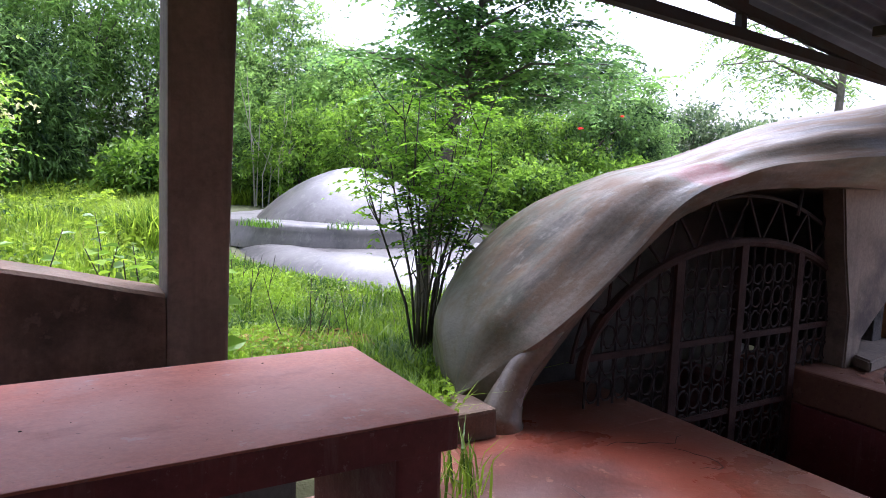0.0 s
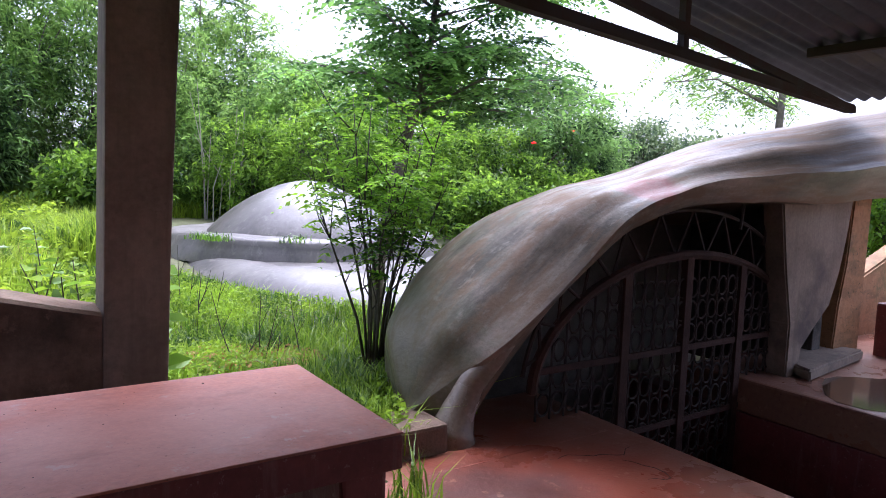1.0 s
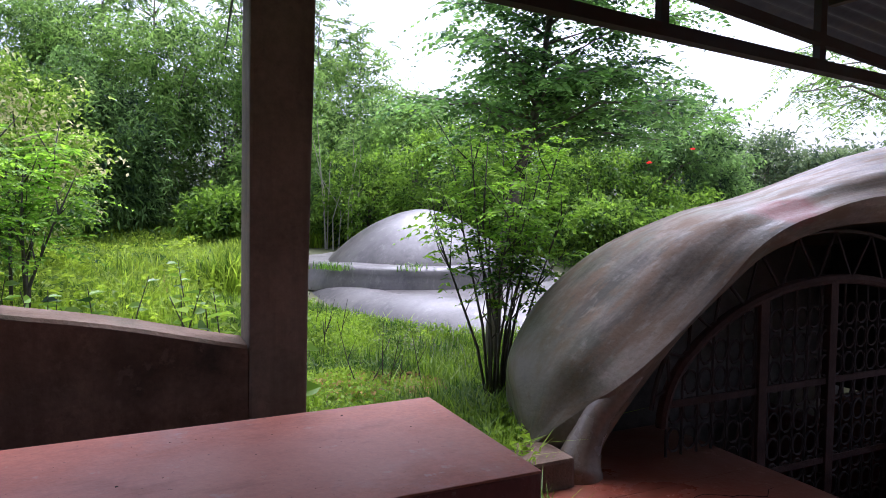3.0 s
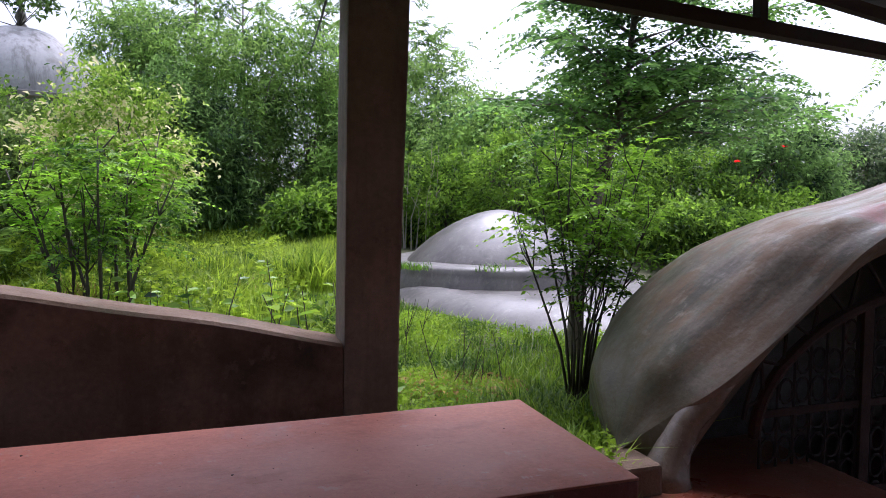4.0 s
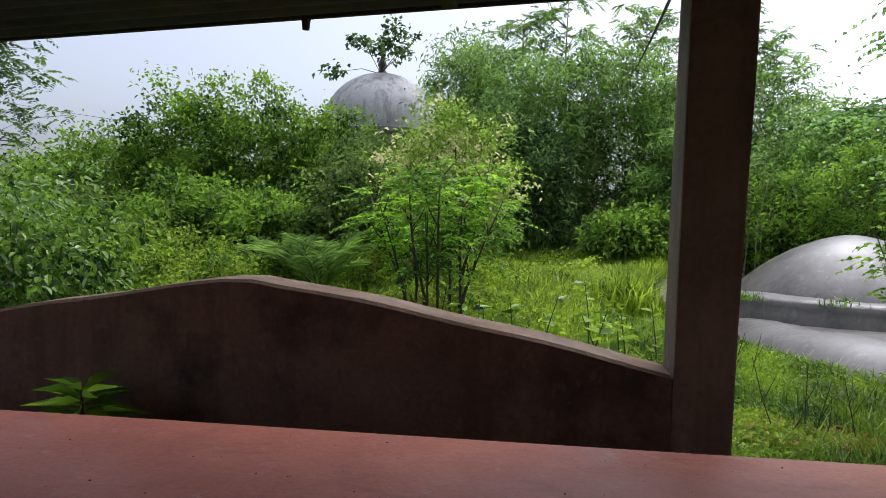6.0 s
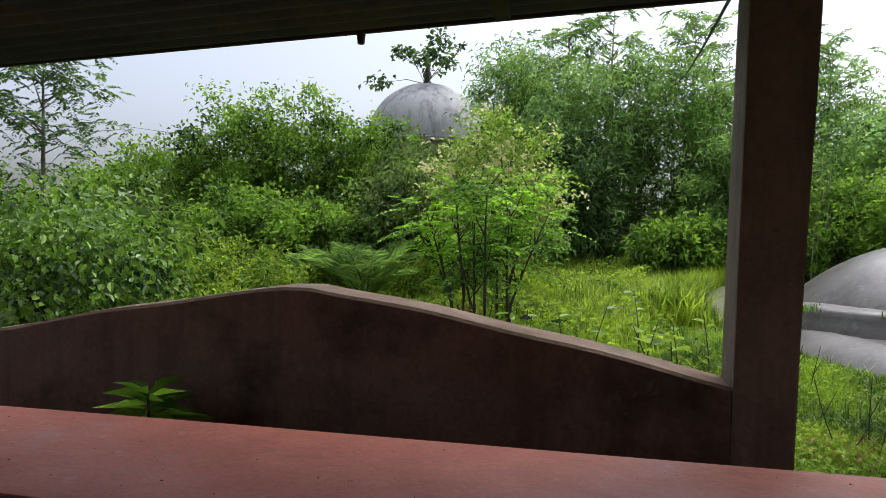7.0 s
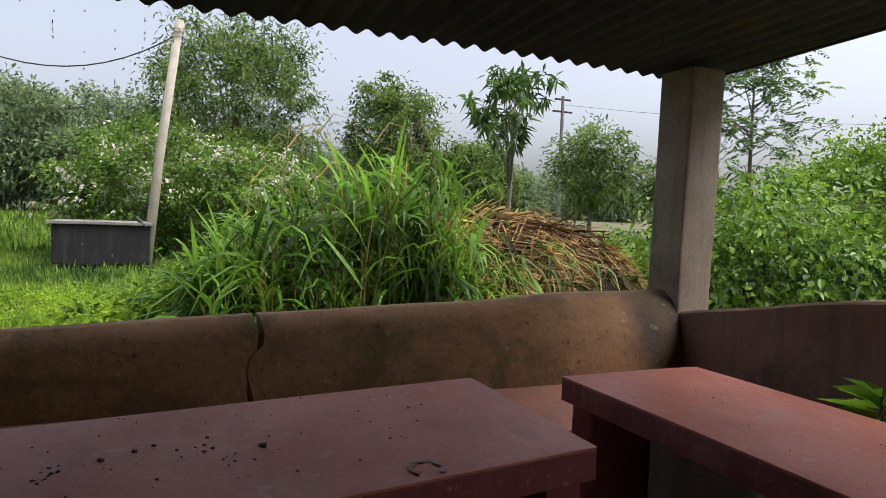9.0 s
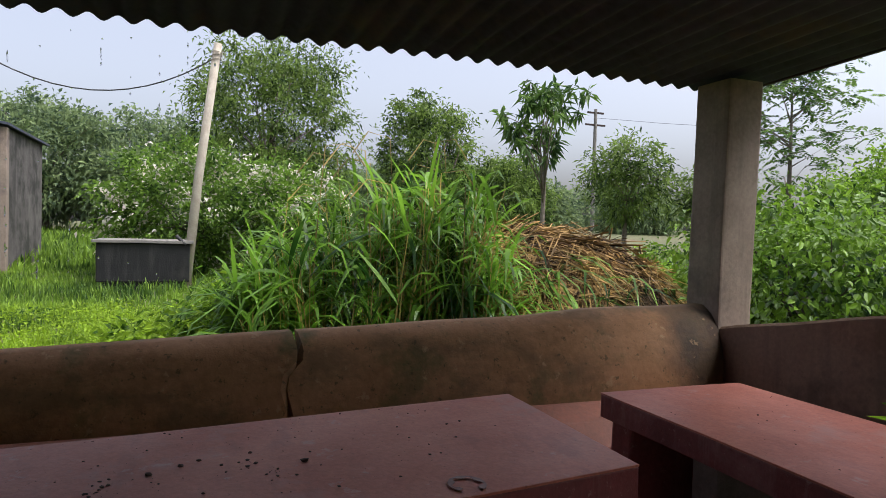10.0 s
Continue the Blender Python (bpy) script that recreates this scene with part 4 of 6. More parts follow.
def limbs(bm, base, top, r0, tips, seg=7, wav=0.08):
    """A trunk from base to top and limbs to the tips."""
    base, top = Vector(base), Vector(top)
    n = 6
    path, rad = [], []
    for i in range(n + 1):
        t = i / n
        j = Vector((noise.noise(base + Vector((t * 4, 0, 0))), noise.noise(base + Vector((0, t * 4, 3))), 0)) * wav * (1 - abs(2 * t - 1))
        path.append(base.lerp(top, t) + j), rad.append(r0 * (1 - 0.55 * t))
    tube(bm, path, rad, seg)
    for tip in tips:
        tip = Vector(tip)
        t = 0.45 + 0.5 * random.random()
        k = path[int(t * n)].lerp(path[int(t * n) + 1], t * n - int(t * n))
        mid = k.lerp(tip, 0.5) + Vector((random.uniform(-.1, .1), random.uniform(-.1, .1), 0.12)) * (tip - k).length
        rr = r0 * (0.5 - 0.25 * t)
        tube(bm, [k, mid, tip], [rr, rr * 0.6, rr * 0.25], 5)


def tree(name, label, category, xy, top, crown_z, rad, clumps, per, ln, wd, material, trunk=0.12, spread=0.3, shift=(0, 0), down=0.25, group="", bark="bark", hollow=0.5, sink=0.1, rounded=False):
    x, y = xy
    z0 = gz(x, y) - sink
    t = thing(name, label, category, group, at=(x, y, z0))
    c = np.array((shift[0], shift[1], crown_z - z0))
    pts = clump_points(c, rad, clumps, hollow)
    lim = top - z0 - ln * 0.5
    pts[:, 2] = np.where(pts[:, 2] > lim, lim - rng.random(len(pts)) * rad[2] * 0.9, pts[:, 2])
    pts[:, 2] = np.maximum(pts[:, 2], 0.12)
    v, f = leaf_clumps(pts, per, spread, ln, wd, c - np.array((0, 0, rad[2] * 0.5)), down, rounded=rounded)
    raw_mesh("crown", v, f, material, t)
    bm = bmesh.new()
    pick = rng.choice(len(pts), min(len(pts), 16), replace=False)
    limbs(bm, (0, 0, 0), (c[0], c[1], c[2] - rad[2] * 0.15), trunk, [tuple(pts[i]) for i in pick])
    part("trunk", bm, M[bark], t, smooth=True)
    return t


def frond_leaves(root, way, length, pairs, ln, wd, arch=0.35, angle=0.9):
    """Leaflets in pairs along an arching stalk."""
    root, way = np.array(root, float), np.array(way, float)
    way = way / np.linalg.norm(way)
    s = np.linspace(0.15, 1, pairs)
    pos = root + way * length * s[:, None] - np.array((0, 0, 1.0)) * (arch * length * s**2)[:, None]
    side = np.cross(way, (0, 0, 1.0))
    side = side / max(np.linalg.norm(side), 1e-6)
    tang = unit(way[None, :] - np.array((0, 0, 1.0)) * (2 * arch * s)[:, None])
    arr = []
    for sg in (-1, 1):
        w = unit(tang * math.cos(angle) + side * sg * math.sin(angle) + rng.normal(0, 0.12, (pairs, 3)))
        taper = np.sin(np.pi * np.clip(s * 0.85 + 0.12, 0, 1)) * 0.6 + 0.4
        arr.append(leaf_arrays(pos, w, ln * taper, wd * taper, 0.1, 0.12))
    return join(arr)


def stemmed_shrub(name, label, xy, height, spread, stems, material, fronds, leaf=0.055, low=0.45, lean=(0, 0), r0=0.016, frond=0.2, foot=0.05, pairs=5):
    """A shrub of forking dark stems that rise like a vase, with feathery leaves on the upper part."""
    x, y = xy
    z0 = gz(x, y) - 0.03
    t = thing(name, label, "shrub", at=(x, y, z0))
    arr = []

    def leafy(a, b, n, s0):
        for k in range(n):
            q = np.array(a.lerp(b, s0 + (1.04 - s0) * rng.random())) + rng.normal(0, 0.025, 3)
            w = rng.normal(0, 1, 3) * np.array((1, 1, 0.18)) + np.array((0, 0, 0.12))
            arr.append(frond_leaves(q, w, frond * (0.6 + 0.8 * rng.random()), pairs, leaf, leaf * 0.5, 0.3))
    for i in range(stems):
        a = i * 2.4 + rng.random() * 0.8
        out = spread * (0.2 + 0.8 * rng.random())
        tip = Vector((math.cos(a) * out + lean[0], math.sin(a) * out + lean[1], height * (0.6 + 0.4 * rng.random())))
        b = Vector((math.cos(a) * foot, math.sin(a) * foot, 0))
        m1 = b.lerp(tip, 0.33) + Vector((-math.cos(a), -math.sin(a), 0)) * out * 0.14 + Vector((rng.normal(0, 0.02), rng.normal(0, 0.02), 0))
        m2 = b.lerp(tip, 0.68) + Vector((-math.cos(a), -math.sin(a), 0)) * out * 0.06 + Vector((rng.normal(0, 0.03), rng.normal(0, 0.03), 0))
        bm = bmesh.new()
        tube(bm, [b, m1, m2, tip], [r0, r0 * 0.78, r0 * 0.48, r0 * 0.18], 7)
        leafy(m2, tip, fronds // 2, 0.0)
        for k in range(5):
            u = 0.34 + 0.6 * rng.random()
            q = m1.lerp(m2, (u - 0.33) / 0.35) if u < 0.68 else m2.lerp(tip, (u - 0.68) / 0.32)
            e = q + Vector((rng.normal(0, 0.13), rng.normal(0, 0.13), 0.2 + 0.16 * rng.random())) * height * 0.55
            tube(bm, [q, q.lerp(e, 0.5) + Vector((rng.normal(0, 0.02), rng.normal(0, 0.02), -0.02)), e], [r0 * 0.42, r0 * 0.3, r0 * 0.1], 5)
            leafy(q, e, fronds // 8 if u > low else fronds // 20 + 1, 0.35)
        part("stem", bm, M["stem"], t, smooth=True)
    v, f = join(arr)
    raw_mesh("foliage", v, f, material, t)
    return t


def blades(x, y, h, w, lean=0.35, z=None):
    """Grass blades of two bent segments at the points given."""
    n = len(x)
    z = ground_z(x, y) - 0.02 if z is None else z
    b = np.stack([x, y, z], 1)
    a = rng.random(n) * 2 * np.pi
    side = np.stack([np.cos(a), np.sin(a), np.zeros(n)], 1)
    bend = np.stack([-np.sin(a), np.cos(a), np.zeros(n)], 1) * (rng.normal(0, lean, n))[:, None]
    h, w = h[:, None], w[:, None]
    up = np.array((0, 0, 1.0))
    m = b + up * h * 0.6 + bend * h * 0.35
    t = b + up * h * 0.93 + bend * h * 1.05
    v = np.stack([b - side * w / 2, b + side * w / 2, m + side * w * 0.4, m - side * w * 0.4, t], 1)
    i = np.arange(n)[:, None] * 5
    f = np.concatenate([i + np.array(k) for k in ((0, 1, 2), (0, 2, 3), (3, 2, 4))], 0)
    return v.reshape(-1, 3), f


def keep_out(x, y):
    """True where grass may grow: off the domes, the shell, the shelter and the hard edges."""
    ok = ~((x > -2.32) & (x < 8.7) & (y < 3.32) & (y > -2.9))
    ok &= ((x - 4.98) / 2.5) ** 2 + ((y - 10.4) / 4.32) ** 2 > 1
    ok &= ~((x > 2.68 + 0.5 * (y - 3.4)) & (x < 8.5) & (y < 5.6) & (y > 3.2))
    ok &= ~((x > -12.7) & (x < -11.4) & (y > -1.1) & (y < 0.5))
    return ok


def build_grass():
    def field(name, label, n, x0, x1, y0, y1, h, w, material, patch=0.0, lean=0.35):
        x, y = x0 + (x1 - x0) * rng.random(n), y0 + (y1 - y0) * rng.random(n)
        k = keep_out(x, y)
        if patch:
            k &= np.sin(x * 2.1 + 1) * np.sin(y * 1.7) + 0.5 * np.sin(x * 5 + y * 4) > -patch + rng.random(n)
        if material is L["fieldgrass"]:
            k &= ~((x > 1.5) & (x < 9) & (y < 9.2))
        x, y = x[k], y[k]
        tall = 0.55 + 0.5 * (0.5 + 0.5 * np.sin(x * 0.9 + 1.3 * np.sin(y * 0.8))) + 0.35 * rng.random(len(x))
        v, f = blades(x, y, h * tall * (0.6 + 0.6 * rng.random(len(x))), w * (0.6 + 0.8 * rng.random(len(x))), lean)
        tagged(raw_mesh(name, v, f, material), label, "grass", kind="stuff")
    field("grass", "short fresh green grass and weeds", 64000, -2.6, 5.2, 3.28, 9.0, 0.15, 0.011, L["grass"], 1.6, 0.55)
    field("grass", "green meadow grass with dry seed heads", 90000, -9, 4.5, 5.5, 19, 0.34, 0.016, L["fieldgrass"], 1.5, 0.6)
    field("grass", "green grass beyond the meadow", 22000, 2.0, 14, 11.5, 18, 0.34, 0.022, L["fieldgrass"], 1.6, 0.55)
    field("grass", "wet green grass outside the mud wall", 60000, -9.0, -2.3, -5, 3.5, 0.18, 0.012, L["grass"], 1.6, 0.6)
    field("grass", "green grass round the tank", 40000, -16, -8.5, -7, 9, 0.20, 0.02, L["fargrass"])
    field("grass", "pale far grass", 30000, -34, -15, -14, 12, 0.36, 0.05, L["fargrass"])
    # leafy weeds between the blades
    def leafy(n, x0, x1, y0, y1, tall, size, material, label):
        """Leafy weeds in uneven drifts."""
        x, y = x0 + (x1 - x0) * rng.random(n), y0 + (y1 - y0) * rng.random(n)
        drift = 0.5 + 0.5 * np.sin(x * 1.9 + 2 * np.sin(y * 0.9)) * np.sin(y * 1.6 + np.sin(x * 1.3))
        k = keep_out(x, y) & (rng.random(n) < 0.25 + 0.75 * drift)
        x, y, drift = x[k], y[k], drift[k]
        b = np.stack([x, y, ground_z(x, y) + 0.02 + tall * (0.3 + 0.9 * drift) * rng.random(len(x)) ** 0.7], 1)
        w = unit(rng.normal(0, 1, b.shape) * np.array((1, 1, 0.4)) + np.array((0, 0, 0.3)))
        s = size * (0.5 + rng.random(len(x)))
        v, f = leaf_arrays(b, w, s, s * 0.55)
        tagged(raw_mesh("weeds", v, f, material), label, "weeds", kind="stuff")
    leafy(70000, -2.6, 5.0, 3.3, 8.5, 0.13, 0.042, L["grass"], "low leafy green weeds in the grass")
    leafy(62000, -9, 1.8, 6.0, 18, 0.42, 0.085, L["fieldgrass"], "leafy weeds scattered through the meadow")
    leafy(34000, -8.5, -2.35, -4, 3.5, 0.22, 0.04, L["grass"], "leafy weeds outside the mud wall")


build_grass()

# the slender shrub by the shell and the leaning tree behind it
stemmed_shrub("shrub", "slender shrub with dark bare stems and feathery green leaves", (3.03, 4.45), 1.95, 0.52, 13, L["bush"], 36, 0.058, 0.40, (0.06, 0.0), 0.0125, 0.19, 0.03)
stemmed_shrub("shrub", "dark-stemmed feathery green shrub behind the parapet", (-0.33, 8.0), 2.1, 0.90, 10, L["bush"], 30, 0.085, 0.45, (0, 0), 0.024, 0.42, 0.32, 9)


def leaning_tree():
    x, y = 3.68, 5.7
    z0 = gz(x, y) - 0.1
    t = thing("tree", "leaning tree with grey trunk and spreading compound leaves", "tree", at=(x, y, z0))
    bm = bmesh.new()
    line = [Vector(p) for p in ((0, 0, 0), (0.05, 0, 0.75), (0.21, 0, 1.5), (0.33, 0, 1.95), (0.47, 0, 2.4), (0.60, 0.05, 3.1), (0.62, 0, 3.9))]
    tube(bm, line, [0.068, 0.06, 0.052, 0.047, 0.042, 0.03, 0.012], 9)
    arr = []
    for i in range(34):
        u = i / 33
        root = line[3].lerp(line[4], u * 2.2) if u < 0.45 else line[4].lerp(line[6], (u - 0.45) / 0.6)
        a = i * 2.4
        reach = (1.0 - 0.35 * u) * (0.7 + 0.5 * rng.random())
        tip = Vector((root.x + 0.42 + math.cos(a) * 1.55 * reach, root.y + math.sin(a) * 1.05 * reach, root.z + 0.10 + 0.42 * rng.random()))
        mid = root.lerp(tip, 0.5) + Vector((0, 0, 0.06 + 0.16 * rng.random()))
        tube(bm, [root, mid, tip], [0.017, 0.011, 0.004], 6)
        for k in range(40):
            s = 0.15 + 0.87 * rng.random()
            q = np.array(root.lerp(mid, s * 2) if s < 0.5 else mid.lerp(tip, s * 2 - 1)) + rng.normal(0, 0.03, 3)
            w = rng.normal(0, 1, 3) * np.array((1, 1, 0.14))
            arr.append(frond_leaves(q, w, 0.36 + 0.2 * rng.random(), 8, 0.075, 0.046, 0.35, 1.15))
    part("trunk", bm, M["bark"], t, smooth=True)
    v, f = join(arr)
    raw_mesh("crown", v, f, L["compound"], t)


leaning_tree()


def airy_tree(xy, height, label):
    """A thin bare trunk with a few long boughs that carry sparse hanging sprays."""
    x, y = xy
    z0 = gz(x, y) - 0.1
    t = thing("tree", label, "tree", at=(x, y, z0))
    bm = bmesh.new()
    h = height - z0
    tube(bm, [(0, 0, 0), (0.05, 0, h * 0.5), (0.18, 0, h)], [0.10, 0.085, 0.05], 8)
    arr = []
    for i in range(13):
        a = 2.1 + rng.normal(0, 0.45) if i < 8 else rng.random() * 6.28
        root = Vector((0.08, 0, h * (0.62 + 0.36 * rng.random())))
        r = 1.4 + 1.9 * rng.random()
        tip = root + Vector((math.cos(a) * r, math.sin(a) * r, 0.1 + 0.5 * rng.random()))
        mid = root.lerp(tip, 0.55) + Vector((0, 0, 0.35))
        tube(bm, [root, mid, tip], [0.035, 0.022, 0.008], 6)
        for k in range(15):
            u = 0.25 + 0.8 * rng.random()
            q = np.array(root.lerp(mid, u * 2) if u < 0.5 else mid.lerp(tip, u * 2 - 1)) + rng.normal(0, 0.1, 3)
            arr.append(frond_leaves(q, rng.normal(0, 1, 3) * np.array((1, 1, 0.3)) - np.array((0, 0, 0.25)), 0.6 + 0.35 * rng.random(), 9, 0.17, 0.055, 0.45, 1.0))
    part("trunk", bm, M["bark"], t, smooth=True)
    v, f = join(arr)
    raw_mesh("crown", v, f, L["bamboo"], t)


def feather_tree(xy, height, reach, n, label, material, first=0.45, size=0.10, wide=0.7, trunk=0.09, sprays=10, scatter=0.06):
    """A thin tall tree with airy sprays of small leaves."""
    x, y = xy
    z0 = gz(x, y) - 0.1
    t = thing("tree", label, "tree", at=(x, y, z0))
    bm = bmesh.new()
    h = height - z0
    tube(bm, [(0, 0, 0), (0.05, 0, h * 0.4), (0.0, 0.05, h * 0.75), (0.05, 0, h)], [trunk, trunk * 0.8, trunk * 0.45, trunk * 0.1], 7)
    arr = []
    for i in range(n):
        s = first + (1 - first) * rng.random()
        a = i * 2.4
        q = Vector((0, 0, h * s))
        tip = q + Vector((math.cos(a), math.sin(a), 0.25 + 0.3 * rng.random())) * reach * (1.15 - wide * (s - first) / (1 - first)) * (0.6 + 0.4 * rng.random())
        mid = q.lerp(tip, 0.5) + Vector((0, 0, 0.12 * reach))
        tube(bm, [q, mid, tip], [trunk * 0.3, trunk * 0.18, trunk * 0.05], 5)
        for k in range(sprays):
            u = 0.3 + 0.75 * rng.random()
            p = np.array(q.lerp(mid, u * 2) if u < 0.5 else mid.lerp(tip, u * 2 - 1)) + rng.normal(0, scatter * reach, 3)
            arr.append(frond_leaves(p, rng.normal(0, 1, 3) * np.array((1, 1, 0.3)), 0.28 * reach, 7, size, size * 0.45, 0.3))
    part("trunk", bm, M["bark"], t, smooth=True)
    v, f = join(arr)
    raw_mesh("crown", v, f, material, t)


# trees behind the low dome
airy_tree((14.9, 8.7), 5.0, "airy light green tree with thin grey trunk and hanging sprays")
WOOD = "trees behind the meadow"
for x, y, top, r, m_ in ((12.4, 13.5, 4.3, 2.3, "dark"), (14.6, 14.6, 3.6, 1.9, "dark"), (9.9, 15.2, 4.4, 2.0, "mid"), (7.3, 16.5, 4.2, 1.9, "bamboo")):
    tree("tree", "dense round dark green tree" if m_ == "dark" else "dense leafy green tree behind the dome", "tree", (x, y), top, top * 0.55, (r, r * 0.8, top * 0.45), 240, 70, 0.13, 0.06, L[m_], 0.14, 0.19, group=WOOD)
for x, y, top, r in ((6.6, 13.2, 2.9, 1.1), (8.2, 12.6, 2.5, 1.2), (9.8, 12.4, 2.6, 1.2), (11.3, 11.6, 1.9, 1.0), (8.9, 10.8, 1.5, 0.8), (11.2, 4.9, 1.9, 0.9), (12.6, 6.2, 2.3, 1.1), (12.4, 4.4, 1.7, 0.9), (14.0, 5.6, 2.6, 1.2), (5.5, 14.6, 2.6, 1.1), (3.2, 14.8, 1.6, 0.9), (10.6, 10.4, 1.3, 0.8)):
    tree("bush", "bright green leafy bush", "bush", (x, y), top, top * 0.6, (r, r, top * 0.45), 130, 64, 0.10, 0.045, L["mid"], 0.05, 0.14, group="bushes by the domes", bark="stem")
for x, y, top, r in ((4.6, 18.5, 5.6, 1.6), (6.4, 19.2, 5.9, 1.7), (2.9, 18.0, 6.0, 1.5), (1.2, 17.6, 5.8, 1.5), (-0.6, 18.4, 6.2, 1.6), (-1.3, 18.8, 6.6, 1.3), (8.4, 20.5, 4.6, 1.8), (0.3, 16.4, 4.0, 1.2), (3.9, 16.2, 3.6, 1.1)):
    tree("bamboo_thicket", "tall dark green bamboo-like thicket", "tree", (x, y), top, top * 0.55, (r, r * 0.9, top * 0.47), 250, 58, 0.16, 0.042, L["dark" if (x * 7 + y) % 3 < 0.7 else "bamboo"], 0.09, 0.2, down=0.5, group=WOOD, hollow=0.35)
for x, y, h in ((3.6, 20, 7.4), (1.4, 19.4, 7.6), (5.9, 20.5, 7.3), (0.2, 20.2, 7.3), (7.2, 20.6, 6.4)):
    feather_tree((x, y), h, 1.3, 22, "thin tall tree with feathery top", L["bamboo"], 0.6, 0.14, 0.5, 0.06)

# distant trees beyond the shell; their haze is only leaf colour
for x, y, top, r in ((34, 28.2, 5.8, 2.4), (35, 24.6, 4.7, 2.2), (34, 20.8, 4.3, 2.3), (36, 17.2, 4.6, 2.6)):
    tree("tree", "far tree beyond the shell, haze painted into its leaf colour", "tree", (x, y), top, top * 0.58, (r, r, top * 0.42), 120, 50, 0.32, 0.13, L["far"], 0.2, 0.4, group="far trees", hollow=0.4)

# bare canes in front of the thicket
for i in range(9):
    x, y = 4.45 + 0.5 * rng.random() + (0.4 if i > 6 else 0), 14.0 + 0.6 * rng.random()
    bm = bmesh.new()
    h = 1.2 + 1.6 * rng.random()
    tube(bm, [(0, 0, -0.1), (0.05 * rng.normal(), 0, h * 0.5), (0.3 * rng.normal(), 0.1, h)], [0.013, 0.010, 0.005], 6)
    ob = tagged(part("cane", bm, M["pole"]), "dry upright bamboo cane", "cane", group="dry canes")
    ob.location = (x, y, gz(x, y))

# shrubs and trees past the long parapet
for x, y, top, r, m_ in ((-7.5, 12.6, 3.35, 1.2, "mid"), (-6.1, 13.0, 4.25, 1.25, "mid"), (-4.9, 13.4, 4.25, 1.35, "mid"), (-3.5, 13.6, 3.75, 1.3, "mid"), (-2.3, 13.2, 3.2, 1.2, "olive"), (-6.9, 11.2, 2.0, 1.0, "olive"), (-5.2, 11.3, 2.2, 1.1, "mid"), (-3.6, 11.2, 2.0, 1.0, "mid"), (-2.1, 11.6, 2.4, 1.0, "olive"), (-9.2, 13.4, 2.8, 1.3, "mid"), (-10.6, 15.5, 2.6, 1.4, "olive"), (-4.2, 15.5, 3.5, 1.5, "mid"), (-0.2, 16.4, 4.8, 1.2, "dark"), (-7.6, 15.5, 3.4, 1.5, "olive")):
    tree("bush", "tall tangled green bush", "bush", (x, y), top, top * 0.52, (r, r, top * 0.48), 240, 62, 0.098, 0.052, L[m_], 0.06, 0.15, group="thicket past the parapet", bark="stem", hollow=0.4)
tree("flowering_tree", "small tree with yellow-green leaves and pale blossom", "tree", (-0.55, 10.6), 3.25, 2.0, (1.0, 0.9, 1.25), 190, 60, 0.075, 0.045, L["flower"], 0.05, 0.13, bark="stem")
tree("bush", "low bright green bush at the meadow's edge", "bush", (2.6, 14.4), 1.75, 1.15, (0.95, 0.7, 0.6), 110, 44, 0.14, 0.06, L["mid"], 0.04, 0.17, bark="stem")
tree("broadleaf_bush", "dense bush with broad pale-backed leaves", "bush", (-4.0, 5.9), 1.85, 0.95, (1.15, 0.95, 0.85), 330, 30, 0.07, 0.043, L["broad"], 0.05, 0.19, down=0.45, bark="stem", hollow=0.5, rounded=True)
tree("broadleaf_bush", "dense bush with broad pale-backed leaves", "bush", (-5.2, 7.2), 1.75, 0.9, (1.2, 0.95, 0.8), 320, 30, 0.068, 0.043, L["broad"], 0.05, 0.19, down=0.45, bark="stem", hollow=0.5, rounded=True)
feather_tree((-11.9, 14.2), 5.6, 1.9, 26, "slender tree with tiers of compound leaves", L["mango"], 0.35, 0.17, 0.45, 0.07, 13, 0.11)


def palm(xy, n, ln, label):
    x, y = xy
    t = thing("young_palm", label, "palm", at=(x, y, gz(x, y)))
    arr = []
    bm = bmesh.new()
    tube(bm, [(0, 0, -0.1), (0, 0, 0.12), (0, 0, 0.3)], [0.10, 0.09, 0.05], 8)
    part("stump", bm, M["bark"], t)
    for i in range(n):
        a = i * 2.4
        w = np.array((math.cos(a), math.sin(a), 1.3 + 1.3 * rng.random()))
        arr.append(frond_leaves((0, 0, 0.25), w, ln * (0.7 + 0.5 * rng.random()), 30, 0.32, 0.026, 0.4, 0.7))
        p = [Vector((0, 0, 0.25)) + Vector(w).normalized() * ln * s - Vector((0, 0, 1)) * 0.40 * ln * s * s for s in (0, 0.35, 0.7, 1)]
        bm = bmesh.new()
        tube(bm, p, [0.014, 0.011, 0.007, 0.003], 5)
        part("stalk", bm, L["palm"], t)
    v, f = join(arr)
    raw_mesh("fronds", v, f, L["palm"], t)


palm((-1.95, 8.8), 18, 1.45, "young palm with arching feathered fronds in the grass")
palm((-2.8, 9.4), 12, 1.3, "young palm with arching feathered fronds in the grass")


def tuft(name, label, xy, n, h, w, rad, material, lean=0.5, category="grass clump"):
    x, y = xy
    z0 = gz(x, y)
    bx, by = rng.normal(0, rad, n), rng.normal(0, rad, n)
    v, f = blades(bx, by, h * (0.5 + 0.5 * rng.random(n)), w * (0.7 + 0.6 * rng.random(n)), lean, np.full(n, -0.03))
    ob = raw_mesh(name, v, f, material)
    ob.location = (x, y, z0)
    return tagged(ob, label, category)


